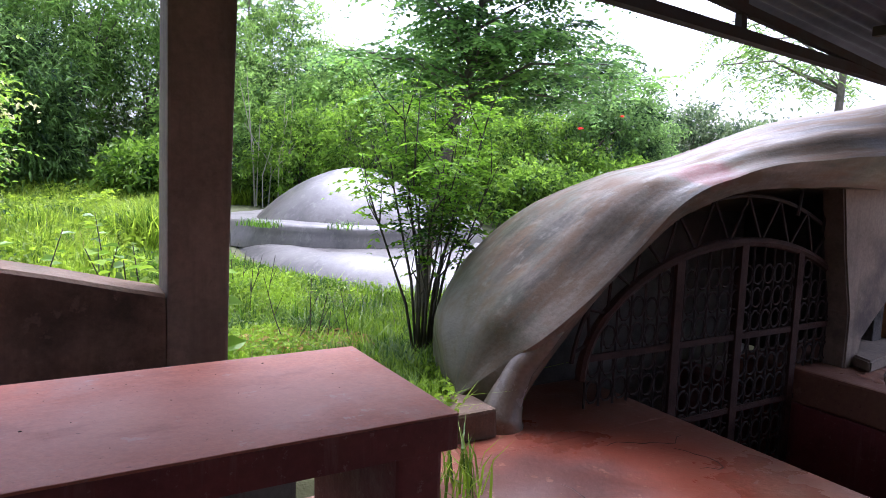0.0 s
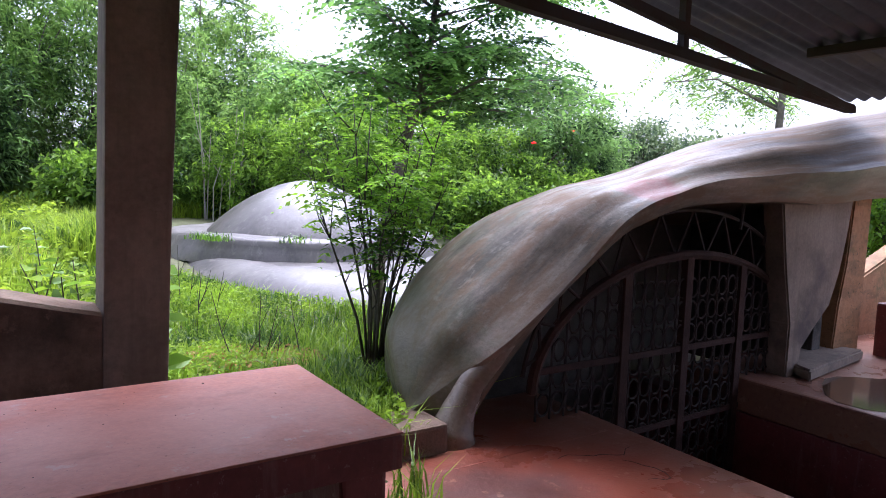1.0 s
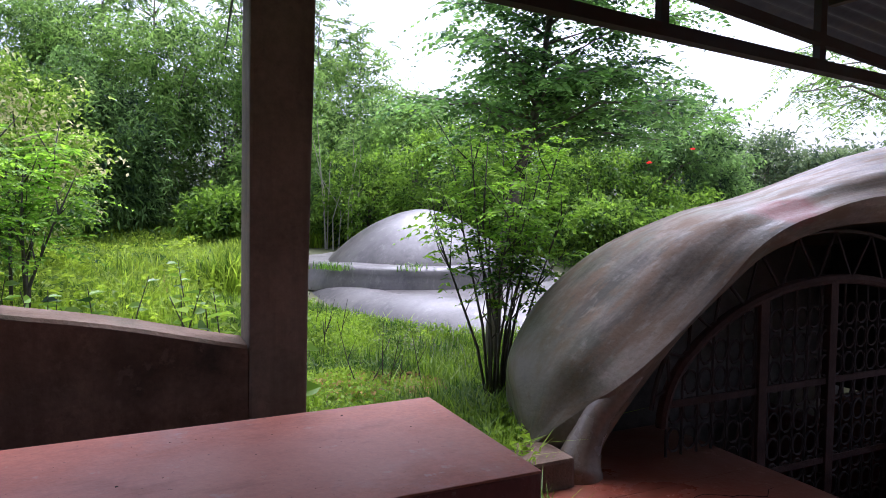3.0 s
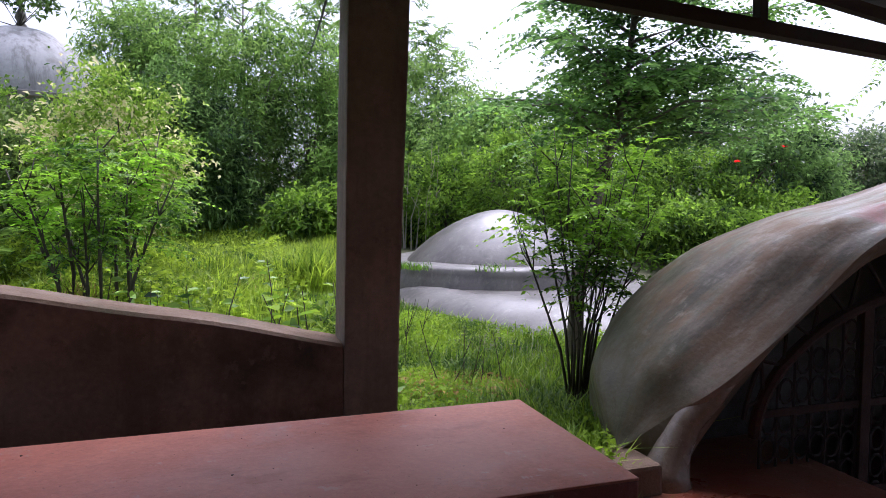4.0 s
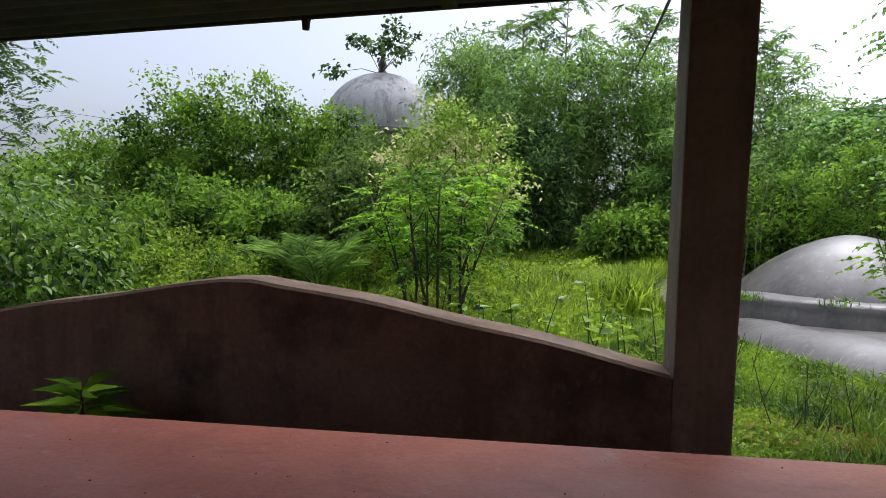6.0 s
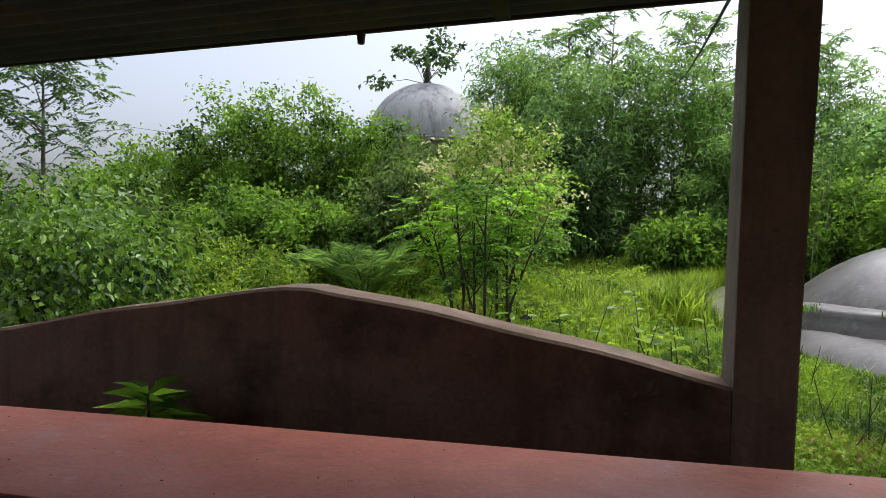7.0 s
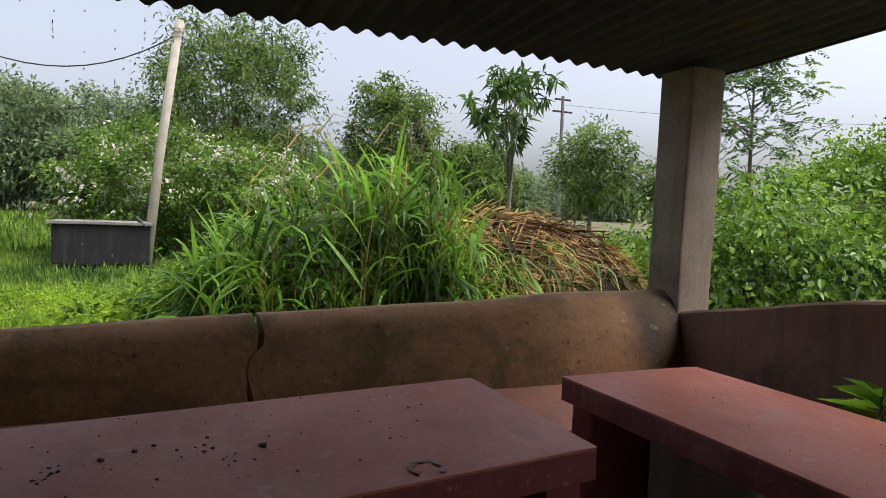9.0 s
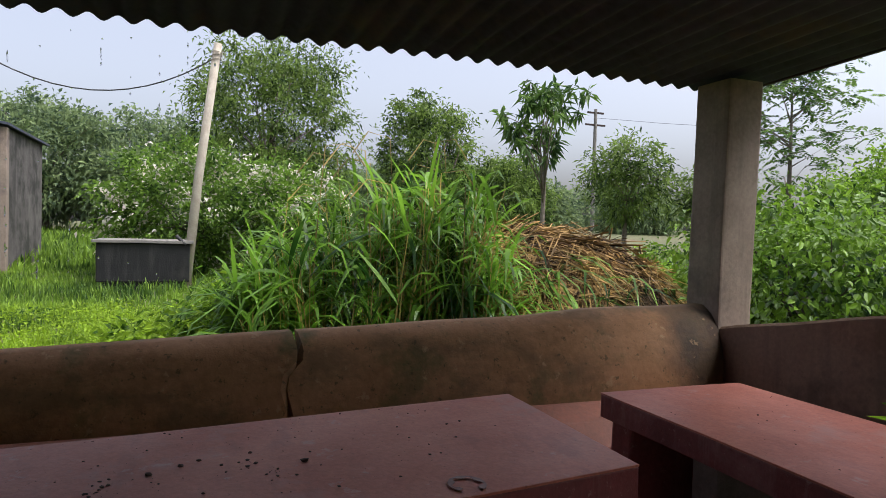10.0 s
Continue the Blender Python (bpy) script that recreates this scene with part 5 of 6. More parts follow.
tuft("grass_clump", "tall clump of drooping meadow grass", (1.9, 9.6), 420, 0.75, 0.022, 0.16, L["fieldgrass"], 0.6)
for x, y in ((3.0, 4.25), (2.75, 3.95), (2.6, 4.4), (2.9, 4.0), (2.55, 3.7), (3.1, 4.0)):
    tuft("grass_clump", "bright green grass at the shrub's foot", (x, y), 300, 0.26, 0.014, 0.12, L["grass"], 0.7)


def leaf_litter():
    """Dead leaves and bare twigs on a patch of soil in the grass."""
    n = 700
    a, r = rng.random(n) * 2 * np.pi, 0.42 * rng.random(n) ** 0.5
    x, y = 2.45 + r * np.cos(a) * 1.2, 5.15 + r * np.sin(a)
    b = np.stack([x, y, ground_z(x, y) + 0.05 + 0.05 * rng.random(n)], 1)
    w = unit(rng.normal(0, 1, (n, 3)) * np.array((1, 1, 0.25)))
    v, f = leaf_arrays(b, w, 0.05 + 0.05 * rng.random(n), 0.025 + 0.02 * rng.random(n))
    tagged(raw_mesh("leaf_litter", v, f, L["straw"]), "brown dead leaves on bare soil", "leaf litter", kind="stuff")
    for i in range(16):
        x, y = (1.75 + 1.1 * rng.random(), 6.0 + 1.2 * rng.random()) if i < 10 else (2.3 + 0.5 * rng.random(), 4.9 + 0.5 * rng.random())
        h = 0.25 + 0.35 * rng.random()
        bm = bmesh.new()
        d = rng.normal(0, 0.05, 2)
        tube(bm, [(0, 0, -0.05), (d[0], d[1], h * 0.5), (d[0] * 1.5, d[1] * 2.2, h)], [0.0045, 0.0035, 0.002], 5)
        tube(bm, [(d[0], d[1], h * 0.5), (d[0] + 0.06, d[1] - 0.03, h * 0.8)], [0.003, 0.0015], 5)
        ob = tagged(part("dead_stalk", bm, M["stem"]), "thin bare dead stalk in the grass", "stalk", group="dead stalks")
        ob.location = (x, y, gz(x, y))


leaf_litter()


def meadow_tufts():
    """Coarse tufts that break up the meadow."""
    for i in range(60):
        x, y = rng.uniform(-6, 3), rng.uniform(6.5, 16)
        if not keep_out(np.array([x]), np.array([y]))[0] or (x > 1.6 and y < 12.8):
            continue
        tuft("grass_tuft", "coarse tuft of green meadow grass", (x, y), 90, 0.3 + 0.35 * rng.random(), 0.016, 0.10 + 0.08 * rng.random(), L["fieldgrass" if i % 8 else "drygrass"], 0.6)["group"] = "meadow tufts"


meadow_tufts()

def weed_plant(xy, h, n, ln):
    """An upright weed: one thin stem with broad leaves up its length."""
    x, y = xy
    t = thing("weed_plant", "upright leafy weed with broad green leaves", "weed", "weeds by the parapet", at=(x, y, gz(x, y)))
    lean = rng.normal(0, 0.12, 2)
    bm = bmesh.new()
    tube(bm, [(0, 0, -0.05), (lean[0] * 0.4, lean[1] * 0.4, h * 0.5), (lean[0], lean[1], h)], [0.008, 0.006, 0.003], 6)
    part("stem", bm, M["stem"], t)
    u = 0.25 + 0.75 * np.arange(n) / n
    a = np.arange(n) * 2.4
    base = np.stack([lean[0] * u, lean[1] * u, h * u], 1)
    w = unit(np.stack([np.cos(a), np.sin(a), 0.2 + 0.3 * rng.random(n)], 1))
    s_ = ln * (0.7 + 0.6 * rng.random(n))
    v, f = leaf_arrays(base, w, s_, s_ * 0.62, 0.12, 0.25, rounded=True)
    raw_mesh("leaves", v, f, L["broad" if n % 2 else "grass"], t)


for i in range(26):
    weed_plant((rng.uniform(-0.4, 1.9), rng.uniform(4.2, 8.0)), 0.35 + 0.45 * rng.random(), 9 + i % 6, 0.10 + 0.05 * rng.random())

# weeds in the gap by the bench, and the little sapling behind it
for x, y, n, h in ((2.02, 2.66, 30, 0.24), (2.06, 2.45, 22, 0.2), (1.30, 2.72, 40, 0.3), (2.15, 2.9, 26, 0.24), (2.40, 2.93, 36, 0.28), (2.32, 2.80, 26, 0.22)):
    ob = tuft("weed", "thin green weed growing from a floor crack", (x, y), n, h, 0.012, 0.06, L["grass"], 0.55, "weed")
    ob.location.z = 0.02


def sapling():
    t = thing("sapling", "small green sapling growing behind the bench", "sapling", at=(-0.80, 2.84, -0.002))
    bm = bmesh.new()
    tube(bm, [(0, 0, 0), (0.01, 0, 0.4), (0, 0, 0.78)], [0.012, 0.010, 0.005], 6)
    part("stem", bm, M["stem"], t)
    base, way, ln = [], [], []
    for i in range(26):
        a = i * 2.4
        h = 0.66 + 0.13 * i / 26
        base.append((0, 0, h)), way.append((math.cos(a), math.sin(a) * 0.75, 0.45 * (i / 26) + 0.05)), ln.append(0.24 * (1.1 - 0.5 * i / 26))
    v, f = leaf_arrays(np.array(base, float), unit(np.array(way, float)), np.array(ln), np.array(ln) * 0.26, 0.1, 0.22)
    raw_mesh("leaves", v, f, L["bush"], t)


sapling()


# grass seeded on the lip of the dome's upper tier
for x, y in ((3.3, 9.1), (3.15, 9.4), (4.15, 8.7)):
    tuft("grass_clump", "small grass tuft rooted on the dome's tier", (x, y), 70, 0.13, 0.012, 0.09, L["tallgrass"], 0.9).location.z = 0.585


# bright weeds under the thicket past the parapet
for x, y, r, h in ((-3.0, 8.4, 0.6, 0.85), (-2.5, 9.5, 0.6, 0.9), (-3.9, 9.2, 0.8, 1.1), (-4.9, 9.8, 0.8, 1.2), (-1.4, 10.0, 0.5, 0.7), (-2.9, 7.2, 0.5, 0.6)):
    tree("weed_bush", "low bright yellow-green weeds", "weeds", (x, y), gz(x, y) + h, gz(x, y) + h * 0.5, (r, r, h * 0.5), 90, 34, 0.07, 0.034, L["fieldgrass"], 0.012, 0.10, group="weeds past the parapet", bark="stem", hollow=0.3)

# ---- past the mud wall ----
def arching(base, way, ln, wd, droop):
    """Long blades that rise, arch over and hang, in five steps."""
    n = len(base)
    way = unit(way)
    hor = unit(way * np.array((1, 1, 0)) + 1e-4)
    side = unit(np.cross(hor, np.array((0, 0, 1.0))) + rng.normal(0, 0.25, (n, 3)))
    v = []
    for s, k in ((0.0, 0.45), (0.25, 0.9), (0.5, 1.0), (0.75, 0.7)):
        c = base + way * (ln * s)[:, None] + hor * (ln * droop * 0.5 * s**2)[:, None] - np.array((0, 0, 1.0)) * (ln * droop * 1.1 * s**2.3)[:, None]
        v += [c - side * (wd * k / 2)[:, None], c + side * (wd * k / 2)[:, None]]
    v.append(base + way * ln[:, None] + hor * (ln * droop * 0.35)[:, None] - np.array((0, 0, 1.0)) * (ln * droop * 1.15)[:, None])
    i = np.arange(n)[:, None] * 9
    f = np.concatenate([i + np.array(k) for k in ((0, 1, 3), (0, 3, 2), (2, 3, 5), (2, 5, 4), (4, 5, 7), (4, 7, 6), (6, 7, 8))], 0)
    return np.stack(v, 1).reshape(-1, 3), f


def tall_grass():
    z0 = gz(-4.5, 2.0)
    t = thing("cane_grass", "tall dense clump of broad-bladed cane grass", "grass clump", at=(-4.5, 2.0, z0))
    canes = 250
    y0 = rng.uniform(-1.15, 1.0, canes)
    x0 = rng.normal(0, 0.30, canes)
    high = np.interp(y0, (-1.15, -0.6, 0.0, 0.35, 0.7, 1.0), (0.9, 1.45, 1.7, 1.85, 1.5, 0.95)) - z0 - 0.1
    high = high * (0.62 + 0.42 * rng.random(canes) ** 0.6)
    lean = rng.normal(0, 0.10, (canes, 2)) + np.stack([np.full(canes, 0.05), y0 * 0.10], 1)
    bm = bmesh.new()
    arr = []
    for i in range(canes):
        foot = np.array((x0[i], y0[i], -0.03))
        tip = foot + np.array((lean[i, 0], lean[i, 1], 1.0)) * high[i]
        tube(bm, [tuple(foot), tuple(foot * 0.5 + tip * 0.5 - np.array((lean[i, 0], lean[i, 1], 0)) * 0.05), tuple(tip)], [0.007, 0.006, 0.003], 4)
        k = 10
        s = np.sort(0.18 + 0.82 * rng.random(k))
        a = rng.random() * 6.28 + np.arange(k) * math.pi + rng.normal(0, 0.5, k)
        e = 0.75 + 1.1 * s + rng.normal(0, 0.25, k)
        w = np.stack([np.cos(a), np.sin(a), e], 1)
        base = foot + (tip - foot) * s[:, None]
        arr.append(arching(base, w, 0.40 + 0.36 * rng.random(k), 0.018 + 0.022 * rng.random(k), np.clip(rng.normal(0.62, 0.3, k), 0.1, 1.2)))
    part("canes", bm, L["drygrass"], t, "brown dry lower stems")
    v, f = join(arr)
    raw_mesh("blades", v, f, L["tallgrass"], t)
    # low leaves bent over at the foot
    k = 700
    base = np.stack([rng.normal(0.25, 0.22, k), rng.uniform(-1.3, 1.1, k), 0.05 + 0.35 * rng.random(k)], 1)
    w = np.stack([rng.normal(0.5, 0.6, k), rng.normal(0, 0.7, k), 0.3 + 0.9 * rng.random(k)], 1)
    v, f = arching(base, w, 0.3 + 0.35 * rng.random(k), 0.014 + 0.016 * rng.random(k), 0.5 + 0.6 * rng.random(k))
    raw_mesh("low_blades", v, f, L["tallgrass"], t)
    for q in range(16):
        bm = bmesh.new()
        y1, x1 = rng.uniform(-1.0, 0.6), rng.normal(0, 0.25)
        h = (1.45 + 0.65 * rng.random()) - z0 * 0.6
        d = rng.choice((-1, 1)) * 0.12
        tube(bm, [(x1, y1, 0), (x1, y1 + d * 0.2, h * 0.6), (x1, y1 + d * 0.7, h), (x1, y1 + d * 2.2, h * 1.02), (x1, y1 + d * 3.2, h * 0.93)], [0.006, 0.005, 0.004, 0.004, 0.006], 5)
        part("seed_stalk", bm, L["drygrass"], t, "pale arching seed stalk")


tall_grass()


def straw_heap():
    z0 = gz(-5.0, 4.0)
    t = thing("straw_heap", "heap of cut dry stalks and wet straw", "straw heap", at=(-5.0, 4.0, z0))

    def top(y):
        return (np.interp(y, (-1.7, -1.3, -0.75, -0.2, 0.3, 0.8, 1.3, 1.75), (0.25, 0.9, 1.28, 1.25, 1.16, 0.95, 0.5, 0.0)) - z0 * 0.75) * np.clip((1.8 - np.abs(y)) * 3, 0, 1)

    def over(x, y):
        return np.maximum(0, top(y) * (1 - np.abs(x / 1.15) ** 1.8))
    bm = bmesh.new()
    bmesh.ops.create_grid(bm, x_segments=20, y_segments=28, size=1)
    for v in bm.verts:
        x, y = v.co.x * 1.1, v.co.y * 1.75
        v.co = (x, y, max(-0.05, float(over(x, y)) - 0.09 + 0.10 * noise.noise((x * 3, y * 3, 0))))
    part("core", bm, M["mud"], t, smooth=True)

    def layer(name, n, thick0, thick1, ln0, ln1, lift, material):
        """Stalks lying every way down the slope, each a thin three-sided rod."""
        y, x = rng.uniform(-1.65, 1.65, n), rng.uniform(-0.8, 1.12, n)
        z = over(x, y) - 0.06 + lift * rng.random(n) + 0.07 * np.sin(x * 7 + y * 5) * np.sin(y * 6)
        bundle = np.sin(x * 2.3 + 1.0) * 1.2 + np.sin(y * 2.9) * 1.3
        a = bundle + rng.normal(0, 0.75, n)
        d = np.stack([np.sin(a), np.cos(a), np.zeros(n)], 1)
        e = 0.12
        fall = (over(x + d[:, 0] * e, y + d[:, 1] * e) - over(x - d[:, 0] * e, y - d[:, 1] * e)) / (2 * e)
        d[:, 2] = np.clip(fall, -1.2, 1.2) * 0.85 + rng.normal(0, 0.16, n)
        d = unit(d)
        ln = (ln0 + ln1 * rng.random(n))[:, None]
        c = np.stack([x, y, z], 1)
        side = unit(np.cross(d, rng.normal(0, 1, (n, 3))))
        w = (thick0 + thick1 * rng.random(n) ** 3)[:, None]
        p, g = c - d * ln / 2, c + d * ln / 2
        up = np.cross(side, d)
        v = np.stack([p - side * w, p + side * w, p + up * w * 1.4, g - side * w, g + side * w, g + up * w * 1.4], 1)
        i = np.arange(n)[:, None] * 6
        f = np.concatenate([i + np.array(k) for k in ((0, 1, 4, 3), (1, 2, 5, 4), (2, 0, 3, 5))], 0)
        raw_mesh(name, v.reshape(-1, 3), f, material, t)
    layer("rotted_straw", 5000, 0.003, 0.006, 0.2, 0.4, 0.05, L["rotted"])
    layer("straw", 3300, 0.003, 0.007, 0.3, 0.6, 0.12, L["straw"])
    # green blades fallen over the near side
    k = 430
    y, x = rng.uniform(-1.8, 0.9, k), rng.uniform(0.35, 1.2, k)
    keep = rng.random(k) < np.interp(y, (-1.8, -0.7, 0.9), (1.0, 0.8, 0.15))
    y, x = y[keep], x[keep]
    k = len(x)
    base = np.stack([x, y, over(x, y) * 0.95 + 0.03], 1)
    w = np.stack([rng.normal(0.5, 0.5, k), rng.normal(0.1, 0.7, k), 0.2 + 0.5 * rng.random(k)], 1)
    v, f = arching(base, w, 0.3 + 0.35 * rng.random(k), 0.012 + 0.014 * rng.random(k), 0.5 + 0.6 * rng.random(k))
    raw_mesh("fallen_grass", v, f, L["tallgrass"], t)


straw_heap()
for x, y, r, h in ((-3.95, 4.2, 0.22, 0.42), (-3.9, 4.75, 0.2, 0.32), (-3.6, 5.6, 0.28, 0.3), (-6.2, 4.6, 0.5, 0.95), (-6.4, 5.5, 0.6, 0.95), (-5.0, 1.0, 0.35, 0.75), (-5.2, 0.7, 0.4, 0.5), (-6.0, 0.9, 0.45, 0.6), (-5.4, 0.2, 0.35, 0.35), (-7.4, 6.4, 0.9, 0.9), (-9.0, 8.0, 1.1, 1.0), (-6.8, 5.6, 0.7, 0.8), (-9.6, 5.6, 0.9, 0.9), (-11.2, 9.6, 1.1, 1.0)):
    tree("weed_bush", "low leafy green weeds", "weeds", (x, y), gz(x, y) + h, gz(x, y) + h * 0.5, (r, r, h * 0.5), 60, 26, 0.085, 0.045, L["grass" if r < 0.5 else "mid"], 0.012, 0.09, group="weeds outside the wall", bark="stem", hollow=0.3)


def mango_tree():
    x, y = -14.0, 8.55
    z0 = gz(x, y) - 0.1
    t = thing("tree", "young tree with long drooping glossy leaves", "tree", at=(x, y, z0))
    pts = clump_points((0, 0, 4.15 - z0), (0.95, 1.15, 1.05), 48, 0.35)
    n = 48 * 16
    c = pts.repeat(16, 0)
    w = unit(rng.normal(0, 0.7, (n, 3)) + np.array((0, 0, -0.55)))
    s = 0.7 + 0.6 * rng.random(n)
    v, f = leaf_arrays(c + rng.normal(0, 0.06, (n, 3)), w, 0.34 * s, 0.085 * s, 0.15, 0.15)
    raw_mesh("crown", v, f, L["mango"], t)
    bm = bmesh.new()
    limbs(bm, (0, 0, 0), (0.05, 0, 4.1 - z0), 0.075, [tuple(p) for p in pts[:18]])
    part("trunk", bm, M["bark"], t, smooth=True)


mango_tree()
tree("tree", "large dense grey-green tree", "tree", (-28, 3.2), 9.3, 5.0, (3.4, 3.5, 4.2), 340, 80, 0.22, 0.07, L["olive"], 0.25, 0.33, down=0.5)
tree("tree", "rounded grey-green tree past the field", "tree", (-25, 9.2), 7.0, 3.8, (2.3, 1.9, 3.1), 220, 76, 0.2, 0.07, L["olive"], 0.2, 0.27, down=0.4)
tree("tree", "rounded grey-green tree past the field", "tree", (-24, 12.4), 4.6, 2.6, (2.0, 1.6, 2.0), 170, 70, 0.2, 0.07, L["olive"], 0.16, 0.25, down=0.4)
tree("tree", "small tree with long grey-green leaves", "tree", (-16, 12.4), 4.4, 3.0, (1.2, 1.3, 1.35), 120, 40, 0.18, 0.05, L["olive"], 0.09, 0.2, down=0.4, hollow=0.3)
tree("tree", "small tree with long grey-green leaves", "tree", (-15, 14.6), 3.6, 2.3, (1.2, 1.0, 1.1), 100, 40, 0.18, 0.05, L["olive"], 0.08, 0.2, down=0.4, hollow=0.3)
tree("flowering_bush", "large bush covered in small white flowers", "bush", (-14.2, 0.4), 3.15, 1.7, (1.3, 1.75, 1.4), 260, 60, 0.10, 0.06, L["whiteflower"], 0.08, 0.17, bark="stem", hollow=0.45)
tree("flowering_bush", "large bush covered in small white flowers", "bush", (-13.4, 2.4), 2.9, 1.5, (1.1, 1.2, 1.2), 170, 60, 0.10, 0.06, L["whiteflower"], 0.07, 0.16, bark="stem", hollow=0.45)
# distant trees across the field, with air haze painted into the leaves
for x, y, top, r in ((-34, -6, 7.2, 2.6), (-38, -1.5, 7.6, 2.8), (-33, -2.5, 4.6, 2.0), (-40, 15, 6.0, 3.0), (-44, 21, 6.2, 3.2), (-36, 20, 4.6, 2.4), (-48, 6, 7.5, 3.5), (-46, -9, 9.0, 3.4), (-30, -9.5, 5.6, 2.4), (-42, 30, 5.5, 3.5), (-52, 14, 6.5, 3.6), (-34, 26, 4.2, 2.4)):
    tree("tree", "far tree across the field, haze painted into its leaf colour", "tree", (x, y), top, top * 0.58, (r, r, top * 0.42), 150, 60, 0.30, 0.12, L["far"], 0.2, 0.4, group="far trees", hollow=0.4)


def tank():
    t = thing("water_tank", "dark wet concrete water tank with a thin cover slab", "water tank", at=(-11.5, -0.3, gz(-11.5, -0.3)))
    z = 1.045 - t.location.z
    bm = bmesh.new()
    box(bm, -1.15, 0.0, -0.72, 0.72, 0.16, z - 0.04, 0.02, 0.01)
    part("body", bm, M["tank"], t)
    bm = bmesh.new()
    box(bm, -1.10, -0.05, -0.62, 0.66, -0.1, 0.157, 0.02)
    part("base", bm, M["tank"], t)
    bm = bmesh.new()
    box(bm, -1.2, 0.06, -0.78, 0.78, z - 0.037, z + 0.012, 0.008, 0.006)
    part("cover", bm, M["concrete"], t, "thin wet cover slab")
    bm = bmesh.new()
    tube(bm, [(0.02, 0.50, z + 0.10), (0.03, 0.58, z + 0.02), (0.05, 0.66, z - 0.05)], [0.03, 0.03, 0.02], 7)
    part("hose", bm, M["cable"], t)


tank()


def leaning_pole():
    p = thing("pole", "pale weathered wooden pole leaning beside the tank", "pole", at=(-11.75, 0.34, gz(-11.75, 0.34)))
    bm = bmesh.new()
    h = 4.52 - p.location.z
    tube(bm, [(0, 0, -0.2), (0.0, 0.2, h * 0.45), (0.0, 0.49, h)], [0.085, 0.078, 0.07], 10)
    part("shaft", bm, M["pole"], p, smooth=True)
    for k, z in enumerate((h - 0.28, h - 0.22, h - 0.17)):
        bm = bmesh.new()
        y = 0.49 * (z / h)
        ring = [(0.085 * math.cos(a), y + 0.085 * math.sin(a), z + 0.02 * math.sin(a + k)) for a in np.linspace(0, 2 * math.pi, 14)]
        tube(bm, ring, [0.009] * 14, 5)
        part("binding", bm, M["pole"], p, "pale rope binding")
    for dy in (0.09, 0.13):
        bm = bmesh.new()
        tube(bm, [(0, 0.45 + dy * 0.6, h - 0.1), (0.02, 0.47 + dy, h - 0.15), (0.0, 0.45 + dy * 1.2, h - 0.32)], [0.008, 0.008, 0.006], 5)
        part("rope_end", bm, M["pole"], p)


leaning_pole()


def cable(name, a, b, sag, r, label, mid=16):
    a, b = Vector(a), Vector(b)
    path = [a.lerp(b, i / mid) - Vector((0, 0, sag * 4 * (i / mid) * (1 - i / mid))) for i in range(mid + 1)]
    bm = bmesh.new()
    tube(bm, path, [r] * (mid + 1), 5)
    tagged(part(name, bm, M["cable"]), label, "cable")


cable("cable", (-11.75, 0.80, 4.28), (-11.4, -3.6, 4.62), 0.95, 0.012, "black cable sagging from the leaning pole")
cable("cable", (-40, 26.7, 9.6), (40, 60, 9.5), 4.0, 0.012, "thin power line over the trees")
cable("cable", (1.32, 3.458, 2.33), (2.92, 18.0, 5.25), 0.1, 0.008, "thin wire strung from the roof edge to the trees")


def utility_pole():
    p = thing("utility_pole", "far concrete utility pole with cross-arms", "utility pole", at=(-40, 26.7, gz(-40, 26.7)))
    h = 10.2 - p.location.z
    bm = bmesh.new()
    tube(bm, [(0, 0, -0.3), (0, 0, h)], [0.16, 0.11], 8)
    part("shaft", bm, M["concrete"], p)
    for z, w in ((h - 0.25, 0.65), (h - 1.1, 0.8)):
        bm = bmesh.new()
        box(bm, -0.06, 0.06, -w, w, z - 0.06, z + 0.06, 0.01)
        part("cross_arm", bm, M["steel"], p)


utility_pole()


def hut():
    """Plain block hut at the field's edge."""
    t = thing("hut", "dark damp block hut with a pale corner pillar", "hut", at=(-15.0, -3.08, gz(-15, -3.08)))
    z = -t.location.z
    bm = bmesh.new()
    prism(bm, [(-0.06, -0.2), (-4.5, -0.2), (-4.5, 3.95 + z), (-0.06, 3.22 + z)], "x", -3.5, -0.02)
    part("wall", bm, M["block"], t)
    bm = bmesh.new()
    box(bm, -0.16, 0.05, -0.20, 0.0, -0.2, 3.2 + z, 0.015)
    part("pillar", bm, M["plaster"], t, "pale plaster corner pillar")
    bm = bmesh.new()
    prism(bm, [(0.05, 3.23 + z), (-4.7, 4.02 + z), (-4.7, 4.07 + z), (0.05, 3.28 + z)], "x", -3.8, 0.16)
    part("roof", bm, M["roof"], t)


hut()


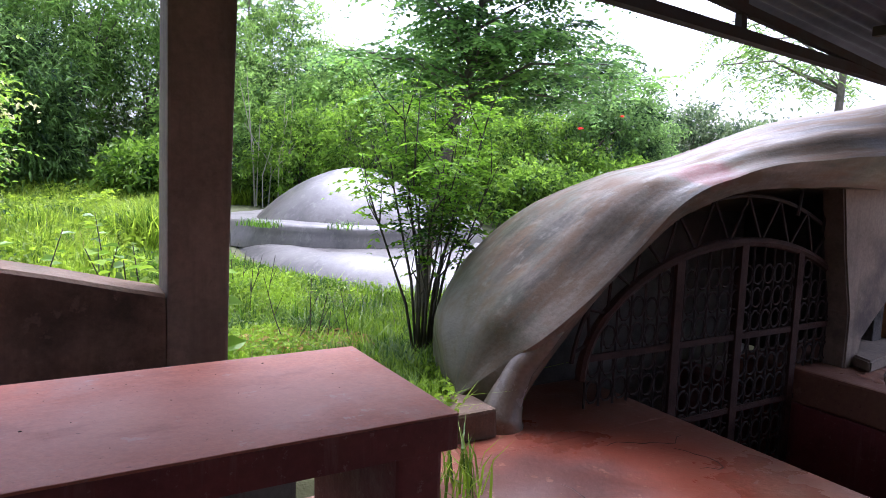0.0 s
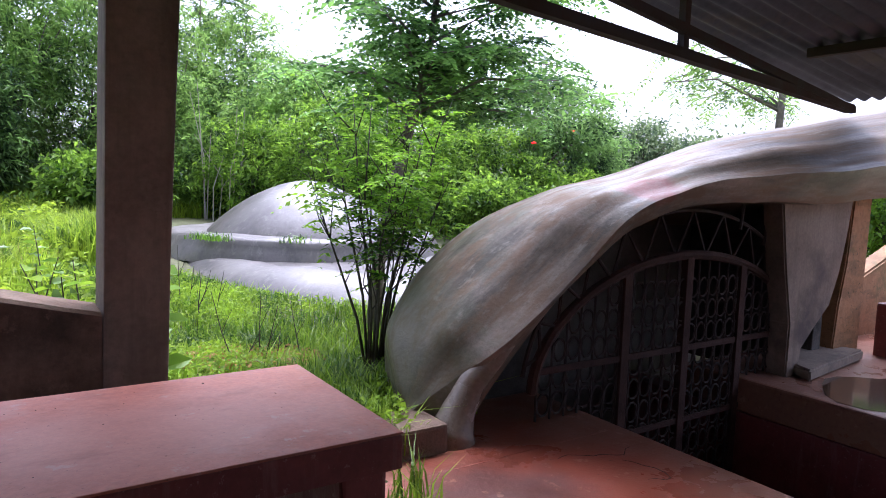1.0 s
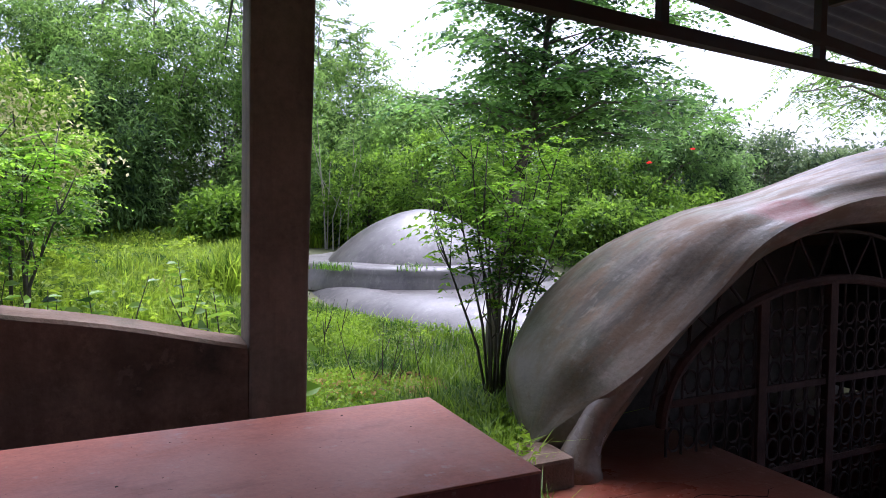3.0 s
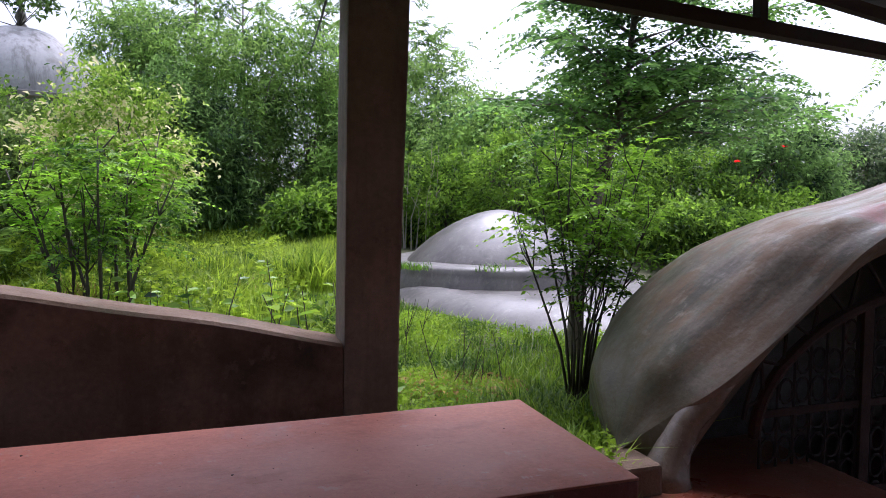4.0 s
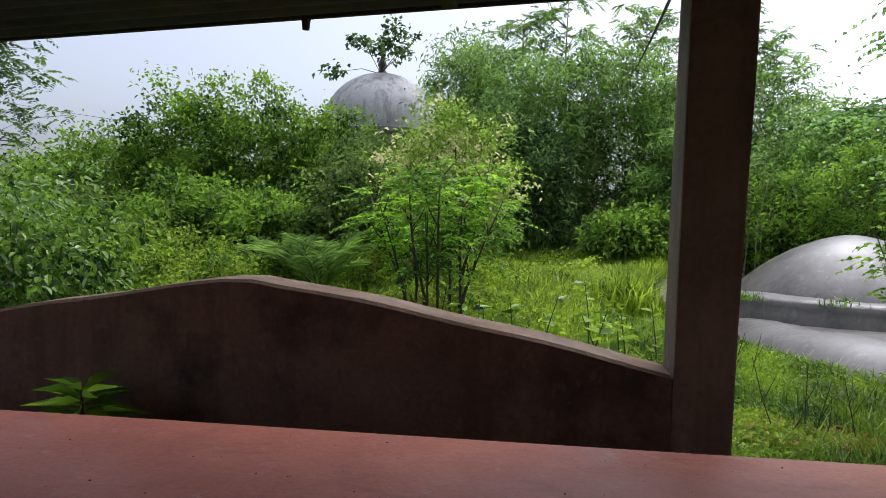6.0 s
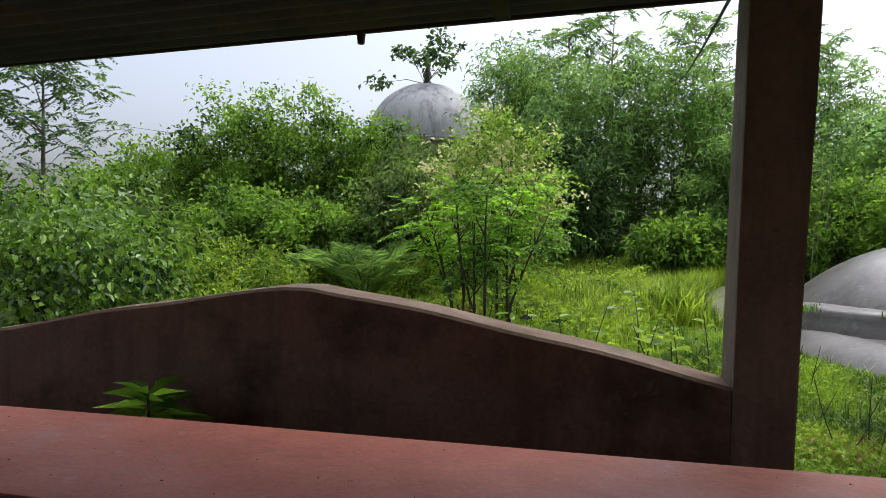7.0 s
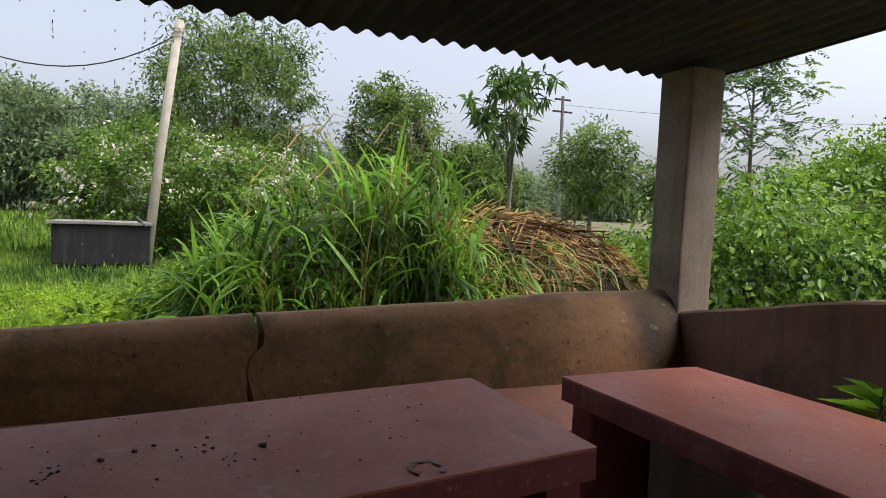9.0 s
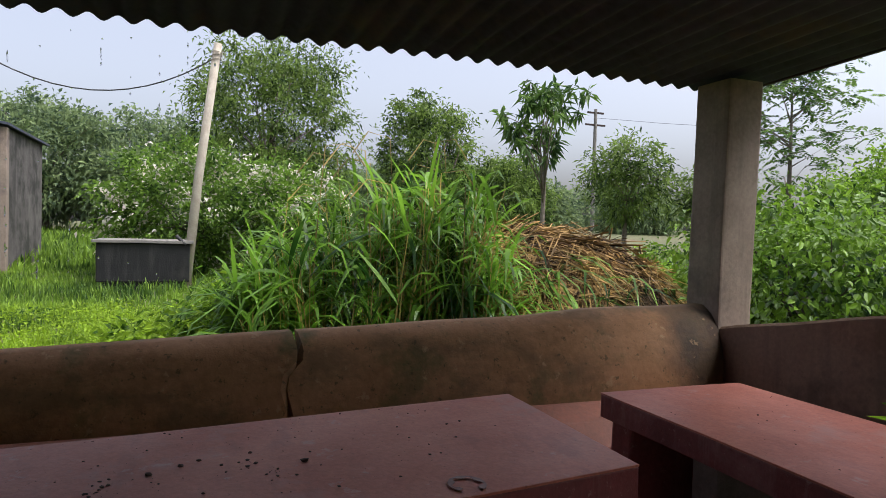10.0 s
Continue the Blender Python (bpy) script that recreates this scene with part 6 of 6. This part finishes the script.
# ---- small things on the benches and the ground ----
def crumbs():
    """Mud crumbs and bits of leaf lying on the bench tops."""
    base = []
    for s in range(4):
        bm = bmesh.new()
        bmesh.ops.create_icosphere(bm, subdivisions=1, radius=1)
        for v in bm.verts:
            v.co *= 0.75 + 0.5 * noise.noise(v.co * 1.7 + Vector((s * 5, 0, 0)))
            v.co.z *= 0.55
        me = bpy.data.meshes.new("mud_crumb")
        bm.to_mesh(me), bm.free()
        me.materials.append(M["mud"])
        base.append(me)

    def put(x, y, r, z=0.75):
        ob = new("mud_crumb", base[int(rng.integers(4))])
        r *= 0.8
        ob.scale = (r * (0.8 + 0.5 * rng.random()), r * (0.8 + 0.5 * rng.random()), r)
        ob.location, ob.rotation_euler = (max(x, -1.48 + askew(y)) if y < 1.66 else x, y, z + r * 0.3), (0, 0, rng.random() * 6)
        tagged(ob, "dry mud crumb on the red bench top", "crumb", group="mud crumbs")
    for i in range(85):
        put(rng.uniform(-1.30, 1.68), rng.uniform(2.02, 2.58), 0.0022 + 0.004 * rng.random() ** 3)
    for i in range(170):
        cx, cy = ((-1.10, 0.60), (-1.05, 0.35), (-1.15, 1.05))[i % 3]
        put(min(-0.80, max(-1.46, cx + rng.normal(0, 0.2))), min(1.55, cy + rng.normal(0, 0.26)), 0.002 + 0.006 * rng.random() ** 4)
    for cx, cy, n, sp in ((-0.93, 0.36, 26, 0.035), (-1.02, 0.66, 16, 0.03), (-0.91, 0.735, 10, 0.02)):
        for i in range(n):
            put(cx + rng.normal(0, sp), cy + rng.normal(0, sp), 0.002 + 0.008 * rng.random() ** 2)
    put(-0.985, 0.81, 0.016), put(-1.03, 0.52, 0.012), put(-0.99, 0.45, 0.016), put(-1.06, 0.56, 0.010), put(-0.95, 0.74, 0.008)


crumbs()


def stain_ring():
    bm = bmesh.new()
    pts, inner = [], []
    n = 22
    for k in range(n):
        a = 0.6 + k / (n - 1) * 4.9
        w = 0.012 + 0.006 * math.sin(k * 1.3)
        pts.append(bm.verts.new((0.05 * math.cos(a), 0.045 * math.sin(a), 0)))
        inner.append(bm.verts.new(((0.05 - w) * math.cos(a), (0.045 - w) * math.sin(a), 0)))
    for k in range(n - 1):
        bm.faces.new((pts[k], pts[k + 1], inner[k + 1], inner[k]))
    r = bmesh.ops.extrude_face_region(bm, geom=bm.faces[:])
    for v in r["geom"]:
        if isinstance(v, bmesh.types.BMVert):
            v.co.z += 0.001
    ob = part("ring_stain", bm, M["ring"])
    ob.location = (-0.80 + askew(1.145), 1.145, 0.7515)
    tagged(ob, "faint dark ring stain on the red bench top", "stain", kind="structure")


stain_ring()


def hibiscus():
    for x, y, z in ((10.0, 10.9, 2.25), (11.6, 11.4, 2.62)):
        t = thing("flower", "red flower in the dark tree", "flower", group="red flowers", at=(x, y, z))
        n = 14
        a = np.arange(n) * 2.4
        w = unit(np.stack([np.cos(a), np.sin(a), 0.3 + 0.5 * rng.random(n)], 1))
        v, f = leaf_arrays(np.zeros((n, 3)), w, np.full(n, 0.07), np.full(n, 0.05))
        raw_mesh("petals", v, f, L["red"], t)


hibiscus()


def dome_creeper():
    """Leafy creeper grown over the top of the tall dome."""
    t = thing("creeper", "leafy creeper growing over the top of the tall dome", "creeper", at=(-5.9, 28.3, 7.65))
    pts = np.concatenate([clump_points((0.5, -0.6, 1.2), (1.1, 0.6, 1.1), 30, 0.1), clump_points((-1.9, -1.0, 0.0), (0.35, 0.3, 0.25), 5, 0.1), clump_points((-0.8, -0.6, 1.2), (0.7, 0.4, 0.35), 8, 0.1)])
    v, f = leaf_clumps(pts, 18, 0.16, 0.2, 0.15, (0, 0, 0), 0.3)
    raw_mesh("leaves", v, f, L["mango"], t)
    bm = bmesh.new()
    for p in pts[::4]:
        tube(bm, [(0, -0.3, 0.0), tuple(p * 0.5 + np.array((0.1, 0, 0.2))), tuple(p)], [0.02, 0.014, 0.006], 5)
    part("vine", bm, M["stem"], t)


dome_creeper()


def drips():
    """Rain drops falling from the eave."""
    n = 110
    y = -0.4 + 0.112 * rng.integers(0, 14, n)
    z = 2.12 - 1.1 * rng.random(n) ** 1.6
    bm = bmesh.new()
    bmesh.ops.create_icosphere(bm, subdivisions=1, radius=1)
    v0 = np.array([v.co[:] for v in bm.verts])
    f0 = np.array([[v.index for v in f.verts] for f in bm.faces])
    bm.free()
    arr = []
    for k in range(n):
        r = 0.0028 + 0.002 * rng.random()
        s = 1.0 + (6.0 if rng.random() < 0.2 else 1.2 * rng.random())
        arr.append((v0 * np.array((r, r, r * s)) + np.array((-2.44 + rng.normal(0, 0.01), y[k], z[k])), f0))
    v, f = join(arr)
    ob = raw_mesh("rain_drops", v, f, M["drop"], smooth=True)
    tagged(ob, "clear rain drops dripping off the roof edge", "rain drops", kind="stuff")


M["drop"] = bpy.data.materials.new("clear_water")
M["drop"].use_nodes = True
pd = M["drop"].node_tree.nodes["Principled BSDF"]
pd.inputs["Roughness"].default_value, pd.inputs["IOR"].default_value, pd.inputs["Transmission Weight"].default_value = 0.02, 1.33, 1.0
drips()
